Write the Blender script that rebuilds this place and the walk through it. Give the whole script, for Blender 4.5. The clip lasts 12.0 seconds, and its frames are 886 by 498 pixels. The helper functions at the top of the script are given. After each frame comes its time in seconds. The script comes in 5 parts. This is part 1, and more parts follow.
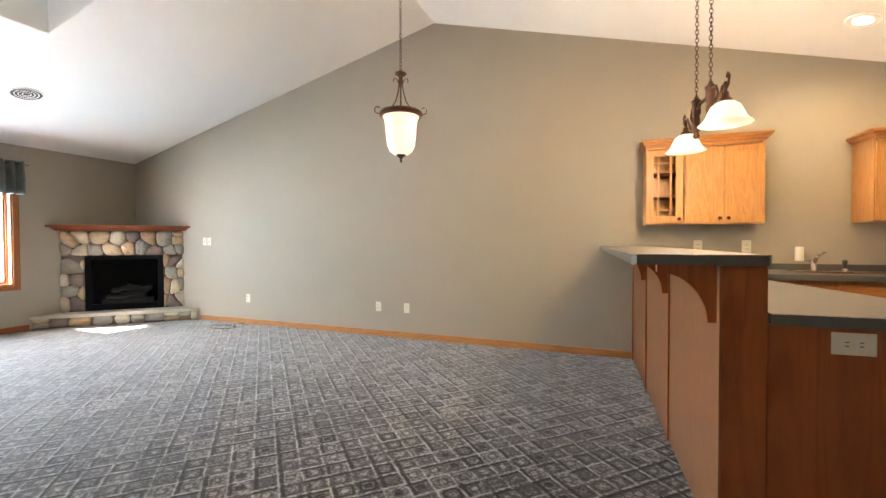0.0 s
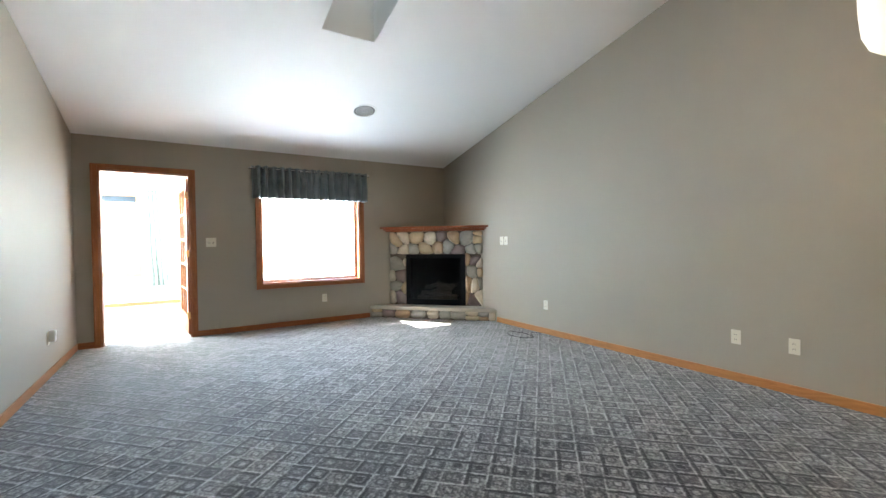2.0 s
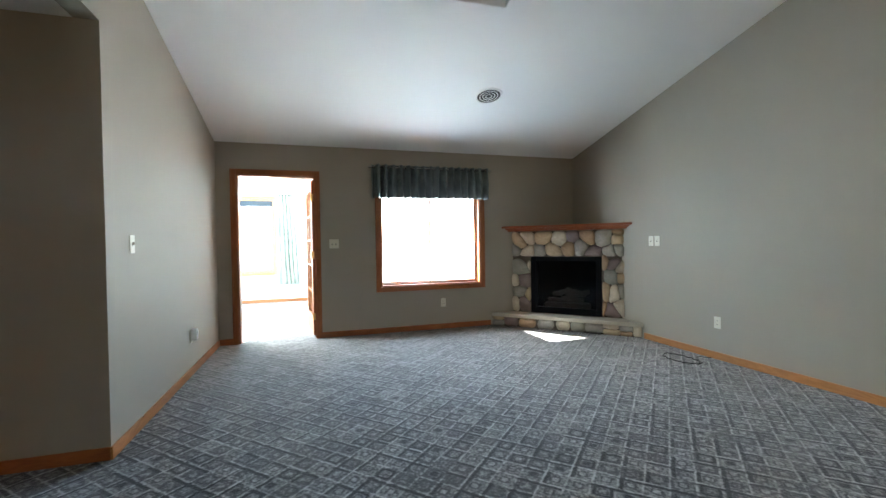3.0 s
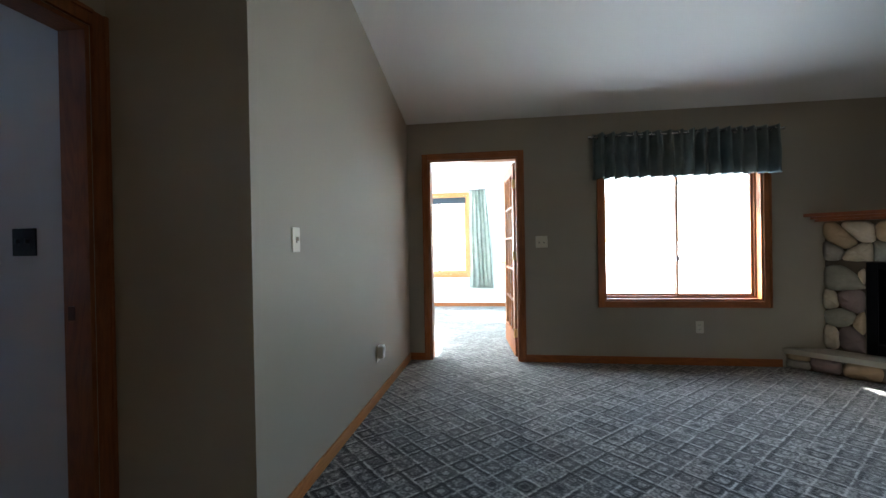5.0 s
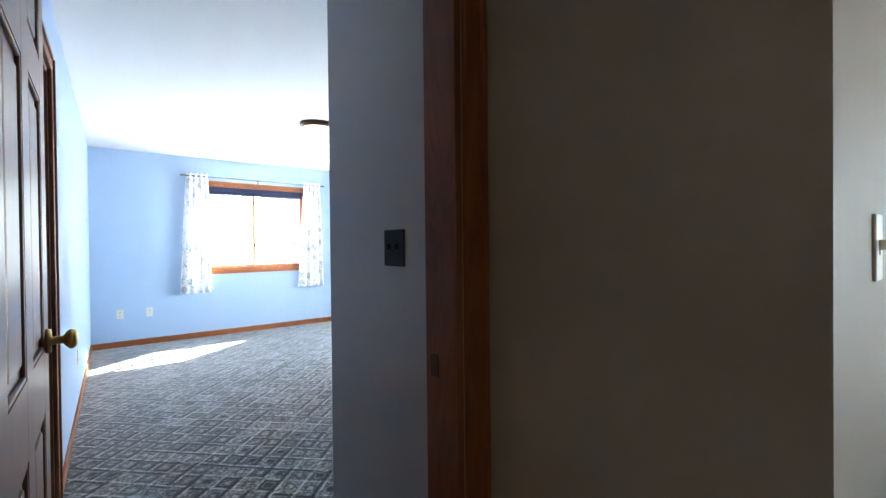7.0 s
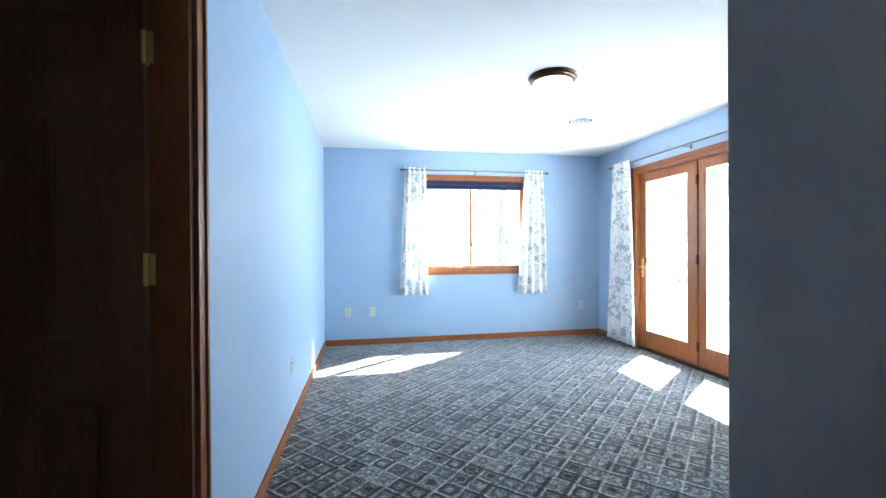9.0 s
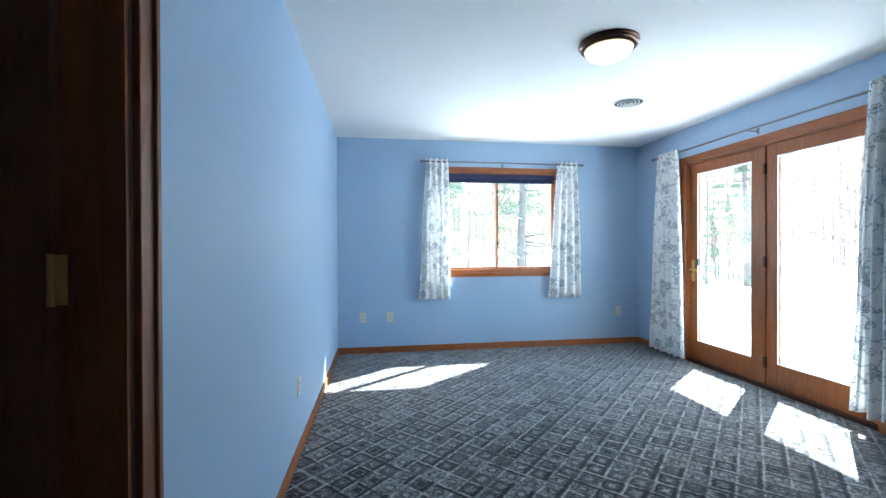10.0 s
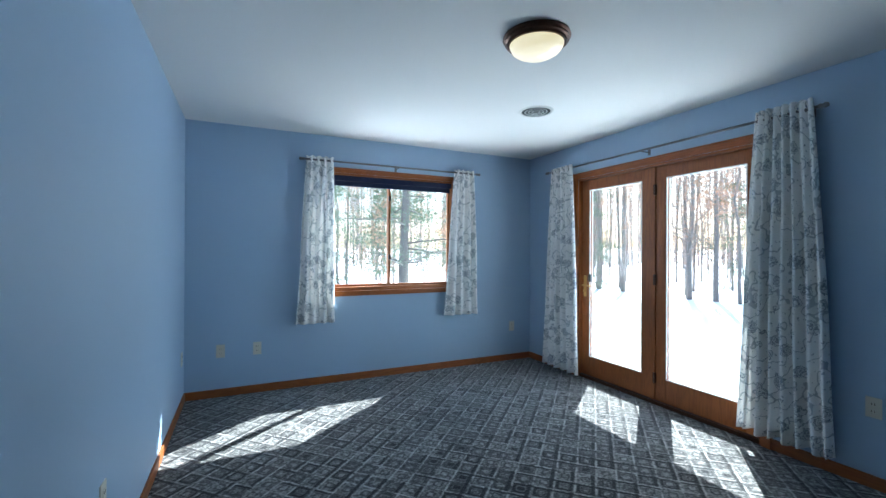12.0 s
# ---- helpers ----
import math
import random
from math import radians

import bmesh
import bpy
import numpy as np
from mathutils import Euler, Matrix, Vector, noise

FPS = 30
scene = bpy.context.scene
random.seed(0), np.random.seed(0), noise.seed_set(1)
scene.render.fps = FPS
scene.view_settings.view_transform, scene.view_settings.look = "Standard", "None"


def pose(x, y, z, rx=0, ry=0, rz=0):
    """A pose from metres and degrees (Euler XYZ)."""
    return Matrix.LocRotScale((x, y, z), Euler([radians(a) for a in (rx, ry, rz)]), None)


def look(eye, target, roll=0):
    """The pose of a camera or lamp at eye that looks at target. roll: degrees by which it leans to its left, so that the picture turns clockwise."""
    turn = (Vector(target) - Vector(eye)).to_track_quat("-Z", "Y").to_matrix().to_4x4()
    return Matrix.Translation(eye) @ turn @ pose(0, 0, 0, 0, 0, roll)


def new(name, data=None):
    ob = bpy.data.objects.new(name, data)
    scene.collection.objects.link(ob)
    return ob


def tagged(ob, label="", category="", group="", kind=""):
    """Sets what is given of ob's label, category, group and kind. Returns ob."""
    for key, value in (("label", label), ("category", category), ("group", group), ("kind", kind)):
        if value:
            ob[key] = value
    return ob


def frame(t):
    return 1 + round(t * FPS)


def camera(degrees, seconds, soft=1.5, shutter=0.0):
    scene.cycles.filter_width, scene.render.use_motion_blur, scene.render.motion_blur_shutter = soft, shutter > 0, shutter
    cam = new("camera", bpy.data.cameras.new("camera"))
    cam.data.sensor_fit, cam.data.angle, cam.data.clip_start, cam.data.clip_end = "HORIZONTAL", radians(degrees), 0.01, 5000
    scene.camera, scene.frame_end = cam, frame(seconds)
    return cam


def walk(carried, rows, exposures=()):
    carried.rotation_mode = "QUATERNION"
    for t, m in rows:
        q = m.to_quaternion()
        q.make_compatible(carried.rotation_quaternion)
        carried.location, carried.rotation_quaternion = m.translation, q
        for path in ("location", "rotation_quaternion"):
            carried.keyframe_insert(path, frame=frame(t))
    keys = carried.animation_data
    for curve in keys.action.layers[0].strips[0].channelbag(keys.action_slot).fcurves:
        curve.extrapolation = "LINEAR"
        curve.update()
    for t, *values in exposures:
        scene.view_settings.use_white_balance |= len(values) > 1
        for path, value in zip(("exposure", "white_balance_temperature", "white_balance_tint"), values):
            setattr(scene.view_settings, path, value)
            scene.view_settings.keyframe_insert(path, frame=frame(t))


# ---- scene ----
cam = camera(93.1, 12.0)
PATH = [
    (0, (-0.093, 1.688, 1.16), (-0.833, 3.545, 1.122), -0.2),
    (0.5, (-0.286, 1.921, 1.14), (-1.311, 3.638, 1.101), -0.3),
    (1, (-0.525, 2.108, 1.156), (-1.819, 3.633, 1.113), -0.5),
    (1.5, (-0.784, 2.266, 1.189), (-2.307, 3.562, 1.141), -0.6),
    (2, (-1.086, 2.355, 1.171), (-2.788, 3.406, 1.133), -0.7),
    (2.5, (-1.396, 2.383, 1.187), (-3.228, 3.185, 1.154), -0.8),
    (3, (-1.711, 2.431, 1.185), (-3.625, 3.011, 1.154), -0.9),
    (5, (-2.992, 2.264, 1.163), (-4.972, 1.987, 1.15), -1.0),
    (5.5, (-3.261, 2.131, 1.159), (-5.172, 1.542, 1.16), -1.3),
    (6, (-3.482, 1.955, 1.171), (-5.221, 0.968, 1.168), -1.3),
    (6.5, (-3.652, 1.715, 1.205), (-5.149, 0.389, 1.174), -1.3),
    (7, (-3.792, 1.421, 1.217), (-5.029, -0.151, 1.199), -0.6),
    (7.6, (-3.927, 1.07, 1.188), (-4.803, -0.728, 1.177), -1.2),
    (9.3, (-4.087, 0.061, 1.213), (-4.406, -1.914, 1.2), -0.2),
    (9.5, (-4.073, -0.023, 1.214), (-4.378, -1.999, 1.198), -0.2),
    (10, (-4.042, -0.281, 1.208), (-4.339, -2.259, 1.196), -0.2),
    (10.5, (-4.027, -0.508, 1.211), (-4.35, -2.482, 1.199), -0.1),
    (11, (-4.039, -0.665, 1.247), (-4.476, -2.617, 1.242), 0.0),
    (11.5, (-4.022, -0.791, 1.279), (-4.663, -2.686, 1.28), 0.2),
    (12, (-4.041, -0.877, 1.322), (-4.895, -2.685, 1.325), 0.3),
]
# seconds, stops, white balance in kelvin, tint
EXPOSURE = [(0, 6.18, 7050, 12), (0.5, 6.25, 6950, 12), (1.5, 6.05, 6600, 9), (2.0, 5.72, 6400, 6), (2.5, 5.38, 6300, 4), (3.0, 5.1, 6250, 3), (5.0, 4.05, 6250, 4), (5.5, 3.95, 6200, 4), (6.5, 4.38, 6200, 3),
            (7.0, 4.58, 6250, 6), (7.6, 4.65, 6250, 6), (9.3, 3.95, 5800, 0), (10.0, 3.34, 5650, -1), (10.5, 3.06, 5580, -2), (11.0, 2.84, 5550, -3), (11.5, 2.7, 5550, -3), (12.0, 2.36, 5550, -2)]
walk(cam, [(t, look(eye, target, roll)) for t, eye, target, roll in PATH], EXPOSURE)

# ---- world, sun, large lights ----
SUN_DIR = Vector((0.80, 0.62, -0.93)).normalized()  # the way the sunlight travels
world = bpy.data.worlds.new("world")
scene.world = world
world.use_nodes = True
wn = world.node_tree
wn.nodes.clear()
w_out = wn.nodes.new("ShaderNodeOutputWorld")
w_bg = wn.nodes.new("ShaderNodeBackground")
w_sky = wn.nodes.new("ShaderNodeTexSky")
w_sky.sky_type = "NISHITA"
w_sky.sun_disc = False
w_sky.sun_elevation = math.asin(-SUN_DIR.z)
w_sky.sun_rotation = math.atan2(-SUN_DIR.x, -SUN_DIR.y)
w_sky.dust_density = 2.0
w_bg.inputs["Strength"].default_value = 0.115
wn.links.new(w_sky.outputs[0], w_bg.inputs[0])
wn.links.new(w_bg.outputs[0], w_out.inputs[0])


def lamp(name, kind, power, m, color=(1, 1, 1), size=None, size_y=None, radius=None):
    d = bpy.data.lights.new(name, kind)
    d.energy, d.color = power, color
    if kind == "AREA":
        d.shape = "RECTANGLE"
        d.size, d.size_y = size, size_y
    if radius is not None:
        d.shadow_soft_size = radius
    ob = new(name, d)
    ob.matrix_world = m
    return ob


sun = lamp("sun", "SUN", 5.0, look((-30, -30, 30), Vector((-30, -30, 30)) + SUN_DIR), (1.0, 0.96, 0.9))
sun.data.angle = radians(0.53)
SKY_BLUE = (0.76, 0.90, 1.0)
# daylight lamps standing in openings to the sky, except the lidded skylight's
lamp("living_window_light", "AREA", 2.1, look((-7.56, 3.95, 1.2), (-6.5, 3.95, 1.25)), SKY_BLUE, 1.5, 1.3)
# added to brighten the sunroom, from an assumed opening out of view
lamp("sunroom_light", "AREA", 7, look((-9.25, 0.13, 1.45), (-9.25, 2.0, 1.2)), SKY_BLUE, 2.6, 1.4)
lamp("sunroom_far_light", "AREA", 4, look((-11.25, 1.06, 1.38), (-10.0, 1.06, 1.3)), SKY_BLUE, 1.1, 1.5)
# added inside the closed shaft, in place of light through skylight glass
lamp("skylight_light", "AREA", 0.03, look((-4.15, 3.64, 3.95), (-4.15, 3.64, 3.0)), SKY_BLUE, 1.0, 0.4)
lamp("patio_light", "AREA", 3.6, look((-7.42, -3.41, 1.05), (-6.2, -3.41, 1.2)), SKY_BLUE, 1.7, 1.9)
lamp("bedroom_window_light", "AREA", 1.0, look((-5.46, -5.3, 1.45), (-5.46, -4.0, 1.6)), SKY_BLUE, 1.1, 0.95)


# ---- materials ----
def mat(name, color, rough=0.6, metal=0.0, var=0.1, scale=3.0, bump=0.0, bscale=60.0, spec=0.5, second=None):
    """Base colour varied by broad and fine noise, with a fine relief."""
    m = bpy.data.materials.new(name)
    m.use_nodes = True
    t = m.node_tree
    b = t.nodes["Principled BSDF"]
    b.inputs["Roughness"].default_value, b.inputs["Metallic"].default_value = rough, metal
    b.inputs["Specular IOR Level"].default_value = spec
    co = t.nodes.new("ShaderNodeTexCoord")
    n1, n2 = t.nodes.new("ShaderNodeTexNoise"), t.nodes.new("ShaderNodeTexNoise")
    n1.inputs["Scale"].default_value, n2.inputs["Scale"].default_value = scale, bscale
    n1.inputs["Detail"].default_value = 5
    for n in (n1, n2):
        t.links.new(co.outputs["Object"], n.inputs["Vector"])
    mix = t.nodes.new("ShaderNodeMix")
    mix.data_type = "RGBA"
    mix.inputs[6].default_value = (*[c * (1 - var) for c in color], 1)
    mix.inputs[7].default_value = (*(second or [min(1, c * (1 + var)) for c in color]), 1)
    avg = t.nodes.new("ShaderNodeMath")
    avg.operation = "MULTIPLY_ADD"
    avg.inputs[1].default_value, avg.inputs[2].default_value = 0.3, 0.0
    t.links.new(n2.outputs[0], avg.inputs[0])
    add = t.nodes.new("ShaderNodeMath")
    add.operation = "MULTIPLY_ADD"
    add.inputs[1].default_value = 0.7
    t.links.new(n1.outputs[0], add.inputs[0])
    t.links.new(avg.outputs[0], add.inputs[2])
    t.links.new(add.outputs[0], mix.inputs[0])
    t.links.new(mix.outputs[2], b.inputs["Base Color"])
    if bump:
        bu = t.nodes.new("ShaderNodeBump")
        bu.inputs["Strength"].default_value, bu.inputs["Distance"].default_value = bump, 0.004
        t.links.new(n2.outputs[0], bu.inputs["Height"])
        t.links.new(bu.outputs[0], b.inputs["Normal"])
    return m


def wood(name, light, dark, axis="z", rough=0.42, grain=9.0, coat=0.05):
    """Oak: long cathedral grain and fine pores, stretched along one axis."""
    m = bpy.data.materials.new(name)
    m.use_nodes = True
    t = m.node_tree
    b = t.nodes["Principled BSDF"]
    b.inputs["Roughness"].default_value, b.inputs["Coat Weight"].default_value = rough, coat
    b.inputs["Coat Roughness"].default_value = 0.2
    co, mp = t.nodes.new("ShaderNodeTexCoord"), t.nodes.new("ShaderNodeMapping")
    info = t.nodes.new("ShaderNodeObjectInfo")
    k = {"x": (0.12, 1, 1), "y": (1, 0.12, 1), "z": (1, 1, 0.12)}[axis]
    mp.inputs["Scale"].default_value = k
    t.links.new(co.outputs["Object"], mp.inputs["Vector"])
    sh = t.nodes.new("ShaderNodeVectorMath")
    sh.operation = "MULTIPLY_ADD"
    sh.inputs[1].default_value = (7, 5, 3)
    t.links.new(info.outputs["Random"], sh.inputs[0])
    t.links.new(mp.outputs[0], sh.inputs[2])
    n1, n2 = t.nodes.new("ShaderNodeTexNoise"), t.nodes.new("ShaderNodeTexNoise")
    n1.inputs["Scale"].default_value, n1.inputs["Detail"].default_value, n1.inputs["Distortion"].default_value = grain, 3, 1.5
    n2.inputs["Scale"].default_value, n2.inputs["Detail"].default_value = 130, 2
    for n in (n1, n2):
        t.links.new(sh.outputs[0], n.inputs["Vector"])
    wv = t.nodes.new("ShaderNodeMath")
    wv.operation = "MULTIPLY"
    wv.inputs[1].default_value = 14
    fr = t.nodes.new("ShaderNodeMath")
    fr.operation = "PINGPONG"
    fr.inputs[1].default_value = 1
    t.links.new(n1.outputs[0], wv.inputs[0])
    t.links.new(wv.outputs[0], fr.inputs[0])
    ml = t.nodes.new("ShaderNodeMath")
    ml.operation = "MULTIPLY"
    t.links.new(fr.outputs[0], ml.inputs[0])
    t.links.new(n2.outputs[0], ml.inputs[1])
    mix = t.nodes.new("ShaderNodeMix")
    mix.data_type = "RGBA"
    mix.inputs[6].default_value, mix.inputs[7].default_value = (*light, 1), (*dark, 1)
    t.links.new(ml.outputs[0], mix.inputs[0])
    t.links.new(mix.outputs[2], b.inputs["Base Color"])
    bu = t.nodes.new("ShaderNodeBump")
    bu.inputs["Strength"].default_value, bu.inputs["Distance"].default_value = 0.15, 0.002
    t.links.new(n2.outputs[0], bu.inputs["Height"])
    t.links.new(bu.outputs[0], b.inputs["Normal"])
    return m


def carpet_material():
    """Loop pile in a diagonal grid of small squares with pale joints, dark linked outlines and a few dark centres."""
    m = bpy.data.materials.new("carpet")
    m.use_nodes = True
    t = m.node_tree
    b = t.nodes["Principled BSDF"]
    b.inputs["Roughness"].default_value = 0.95
    b.inputs["Specular IOR Level"].default_value = 0.1
    b.inputs["Sheen Weight"].default_value = 0.5
    b.inputs["Sheen Roughness"].default_value = 0.35

    def node(kind, **ins):
        n = t.nodes.new(kind)
        for key, v in ins.items():
            n.inputs[int(key[1:])].default_value = v
        return n

    def calc(op, a, c=None):
        n = t.nodes.new("ShaderNodeMath")
        n.operation = op
        for i, v in enumerate((a, c)):
            if v is None:
                continue
            if isinstance(v, (int, float)):
                n.inputs[i].default_value = v
            else:
                t.links.new(v, n.inputs[i])
        return n.outputs[0]

    co = node("ShaderNodeTexCoord")
    mp = node("ShaderNodeMapping")
    mp.inputs["Location"].default_value = (0.15, 0.4, 0)
    mp.inputs["Rotation"].default_value = (0, 0, radians(45))
    mp.inputs["Scale"].default_value = (1 / 0.112, 1 / 0.112, 1)
    t.links.new(co.outputs["Object"], mp.inputs["Vector"])
    wob = node("ShaderNodeTexNoise")
    wob.inputs["Scale"].default_value, wob.inputs["Detail"].default_value = 2.4, 3
    sub = node("ShaderNodeVectorMath")
    sub.operation = "MULTIPLY_ADD"
    sub.inputs[1].default_value = (0.13, 0.13, 0)
    t.links.new(mp.outputs[0], wob.inputs["Vector"])
    t.links.new(wob.outputs[1], sub.inputs[0])
    t.links.new(mp.outputs[0], sub.inputs[2])
    sep = node("ShaderNodeSeparateXYZ")
    t.links.new(sub.outputs[0], sep.inputs[0])
    fx, fy = calc("FRACT", sep.outputs[0]), calc("FRACT", sep.outputs[1])
    ix, iy = calc("FLOOR", sep.outputs[0]), calc("FLOOR", sep.outputs[1])

    def rnd(px, py, seed):
        comb = node("ShaderNodeCombineXYZ")
        comb.inputs[2].default_value = seed
        t.links.new(px, comb.inputs[0])
        t.links.new(py, comb.inputs[1])
        w = node("ShaderNodeTexWhiteNoise")
        w.noise_dimensions = "3D"
        t.links.new(comb.outputs[0], w.inputs["Vector"])
        return w.outputs["Value"]

    def band(v, lo, hi, soft=0.035):
        """1 between lo and hi, with soft woven edges."""
        up, down = node("ShaderNodeMapRange"), node("ShaderNodeMapRange")
        for n, edge_at in ((up, lo), (down, hi)):
            n.inputs[1].default_value, n.inputs[2].default_value = edge_at - soft, edge_at + soft
            t.links.new(v, n.inputs[0])
        return calc("SUBTRACT", up.outputs[0], down.outputs[0])

    # squares inside each cell, about a middle that the joints push aside
    ax, ay = calc("ABSOLUTE", calc("SUBTRACT", fx, 0.56)), calc("ABSOLUTE", calc("SUBTRACT", fy, 0.56))
    edge = calc("POWER", calc("ADD", calc("POWER", ax, 5.0), calc("POWER", ay, 5.0)), 0.2)
    cell, cell2, cell3 = rnd(ix, iy, 0.5), rnd(ix, iy, 4.5), rnd(ix, iy, 6.5)
    # joints: each cell draws its own low x and low y side, a pale cord with a dark band along some
    jx, jy = band(fx, 0.0, 0.10), band(fy, 0.0, 0.09)
    jx, jy = calc("MAXIMUM", jx, band(fx, 0.985, 1.1)), calc("MAXIMUM", jy, band(fy, 0.985, 1.1))
    dx, dy = calc("GREATER_THAN", rnd(ix, iy, 9.5), 0.52), calc("GREATER_THAN", rnd(ix, iy, 14.5), 0.58)
    dark = calc("MAXIMUM", calc("MULTIPLY", dx, band(fx, 0.12, 0.30)), calc("MULTIPLY", dy, band(fy, 0.11, 0.27)))
    ring = calc("MULTIPLY", band(edge, 0.27, 0.40), calc("GREATER_THAN", cell, 0.87))
    dark = calc("MAXIMUM", dark, ring)
    dark = calc("MAXIMUM", dark, calc("MULTIPLY", band(edge, -1.0, 0.17), calc("GREATER_THAN", cell2, 0.86)))
    dark = calc("MAXIMUM", dark, calc("MULTIPLY", calc("MULTIPLY", band(edge, 0.15, 0.23), calc("GREATER_THAN", cell3, 0.45)), 0.5))
    dark = calc("MAXIMUM", dark, calc("MULTIPLY", calc("MULTIPLY", band(edge, 0.27, 0.36), calc("LESS_THAN", cell3, 0.55)), 0.4))
    dark = calc("MAXIMUM", dark, calc("MULTIPLY", band(edge, 0.40, 0.5), 0.2))
    side_x = calc("ADD", 0.45, calc("MULTIPLY", rnd(ix, iy, 27.5), 0.55))
    side_y = calc("ADD", 0.40, calc("MULTIPLY", rnd(ix, iy, 31.5), 0.60))
    pale = calc("MAXIMUM", calc("MULTIPLY", jx, side_x), calc("MULTIPLY", jy, side_y))
    pale_core = calc("MULTIPLY", calc("MULTIPLY", band(edge, -1.0, 0.15), calc("LESS_THAN", cell2, 0.55)), 0.35)
    # loops: short ribs, finer than the cells
    fleck = node("ShaderNodeTexNoise")
    fleck.inputs["Scale"].default_value, fleck.inputs["Detail"].default_value = 60, 4
    t.links.new(co.outputs["Object"], fleck.inputs["Vector"])
    clump = node("ShaderNodeTexNoise")
    clump.inputs["Scale"].default_value, clump.inputs["Detail"].default_value = 26, 2
    t.links.new(co.outputs["Object"], clump.inputs["Vector"])
    broad = node("ShaderNodeTexNoise")
    broad.inputs["Scale"].default_value, broad.inputs["Detail"].default_value = 1.3, 3
    t.links.new(co.outputs["Object"], broad.inputs["Vector"])
    worn = node("ShaderNodeTexNoise")
    worn.inputs["Scale"].default_value, worn.inputs["Detail"].default_value = 13, 2
    t.links.new(co.outputs["Object"], worn.inputs["Vector"])
    pale = calc("MULTIPLY", pale, band(worn.outputs[0], 0.40, 2.0, 0.14))
    tone = calc("ADD", 0.52, calc("MULTIPLY", calc("SUBTRACT", cell3, 0.5), 0.18))
    tone = calc("ADD", tone, calc("MULTIPLY", calc("MAXIMUM", pale, pale_core), 0.42))
    tone = calc("SUBTRACT", tone, calc("MULTIPLY", dark, 0.50))
    tone = calc("ADD", tone, calc("MULTIPLY", calc("SUBTRACT", fleck.outputs[0], 0.5), 1.15))
    tone = calc("ADD", tone, calc("MULTIPLY", calc("SUBTRACT", clump.outputs[0], 0.5), 0.5))
    tone = calc("ADD", tone, calc("MULTIPLY", calc("SUBTRACT", broad.outputs[0], 0.5), 0.14))
    ramp = node("ShaderNodeValToRGB")
    r = ramp.color_ramp
    r.elements[0].position, r.elements[0].color = 0.08, (0.012, 0.013, 0.016, 1)
    r.elements[1].position, r.elements[1].color = 0.95, (0.35, 0.345, 0.34, 1)
    mid = r.elements.new(0.45)
    mid.color = (0.064, 0.064, 0.066, 1)
    t.links.new(tone, ramp.inputs[0])
    t.links.new(ramp.outputs[0], b.inputs["Base Color"])
    bu = node("ShaderNodeBump")
    bu.inputs["Strength"].default_value, bu.inputs["Distance"].default_value = 0.5, 0.006
    t.links.new(tone, bu.inputs["Height"])
    t.links.new(bu.outputs[0], b.inputs["Normal"])
    return m


def glass_material(name, tint=(1, 1, 1), rough=0.0, blend=0.12):
    m = bpy.data.materials.new(name)
    m.use_nodes = True
    t = m.node_tree
    t.nodes.remove(t.nodes["Principled BSDF"])
    out = t.nodes["Material Output"]
    tr, gl, mx = t.nodes.new("ShaderNodeBsdfTransparent"), t.nodes.new("ShaderNodeBsdfGlossy"), t.nodes.new("ShaderNodeMixShader")
    fr = t.nodes.new("ShaderNodeLayerWeight")
    fr.inputs[0].default_value = blend
    gl.inputs["Roughness"].default_value = rough
    tr.inputs[0].default_value = (*tint, 1)
    t.links.new(fr.outputs["Facing"], mx.inputs[0])
    t.links.new(tr.outputs[0], mx.inputs[1])
    t.links.new(gl.outputs[0], mx.inputs[2])
    t.links.new(mx.outputs[0], out.inputs["Surface"])
    return m


def glow(name, color, strength, base=(0.9, 0.85, 0.75)):
    m = bpy.data.materials.new(name)
    m.use_nodes = True
    b = m.node_tree.nodes["Principled BSDF"]
    b.inputs["Base Color"].default_value = (*base, 1)
    b.inputs["Roughness"].default_value = 0.35
    b.inputs["Emission Color"].default_value = (*color, 1)
    b.inputs["Emission Strength"].default_value = strength
    return m


TAUPE = mat("taupe_paint", (0.315, 0.282, 0.232), 0.58, var=0.04, scale=1.2, bump=0.06, bscale=220, spec=0.35)
GREY_PAINT = mat("lavender_grey_paint", (0.45, 0.44, 0.455), 0.55, var=0.03, scale=1.2, bump=0.06, bscale=220, spec=0.35)
BLUE = mat("blue_paint", (0.35, 0.465, 0.625), 0.55, var=0.03, scale=1.2, bump=0.06, bscale=220, spec=0.35)
SUNROOM_PAINT = mat("pale_sunroom_paint", (0.70, 0.76, 0.76), 0.6, var=0.03, scale=1.0, bump=0.05, bscale=200)
CEILING = mat("white_ceiling_paint", (0.80, 0.80, 0.79), 0.8, var=0.02, scale=1.5, bump=0.12, bscale=300, spec=0.2)
SIDING = mat("outside_siding", (0.5, 0.47, 0.42), 0.7, var=0.08, scale=2, bump=0.05)
CARPET = carpet_material()
OAK = wood("golden_oak", (0.50, 0.24, 0.075), (0.31, 0.125, 0.034), "z")
OAK_X = wood("golden_oak_along_x", (0.43, 0.175, 0.045), (0.25, 0.088, 0.02), "x")
OAK_Y = wood("golden_oak_along_y", (0.43, 0.175, 0.045), (0.25, 0.088, 0.02), "y")
TRIM = wood("stained_oak_trim", (0.31, 0.093, 0.017), (0.16, 0.044, 0.009), "z", 0.5, coat=0.02)
TRIM_X = wood("stained_oak_trim_x", (0.31, 0.093, 0.017), (0.16, 0.044, 0.009), "x", 0.5, coat=0.02)
TRIM_Y = wood("stained_oak_trim_y", (0.31, 0.093, 0.017), (0.16, 0.044, 0.009), "y", 0.5, coat=0.02)
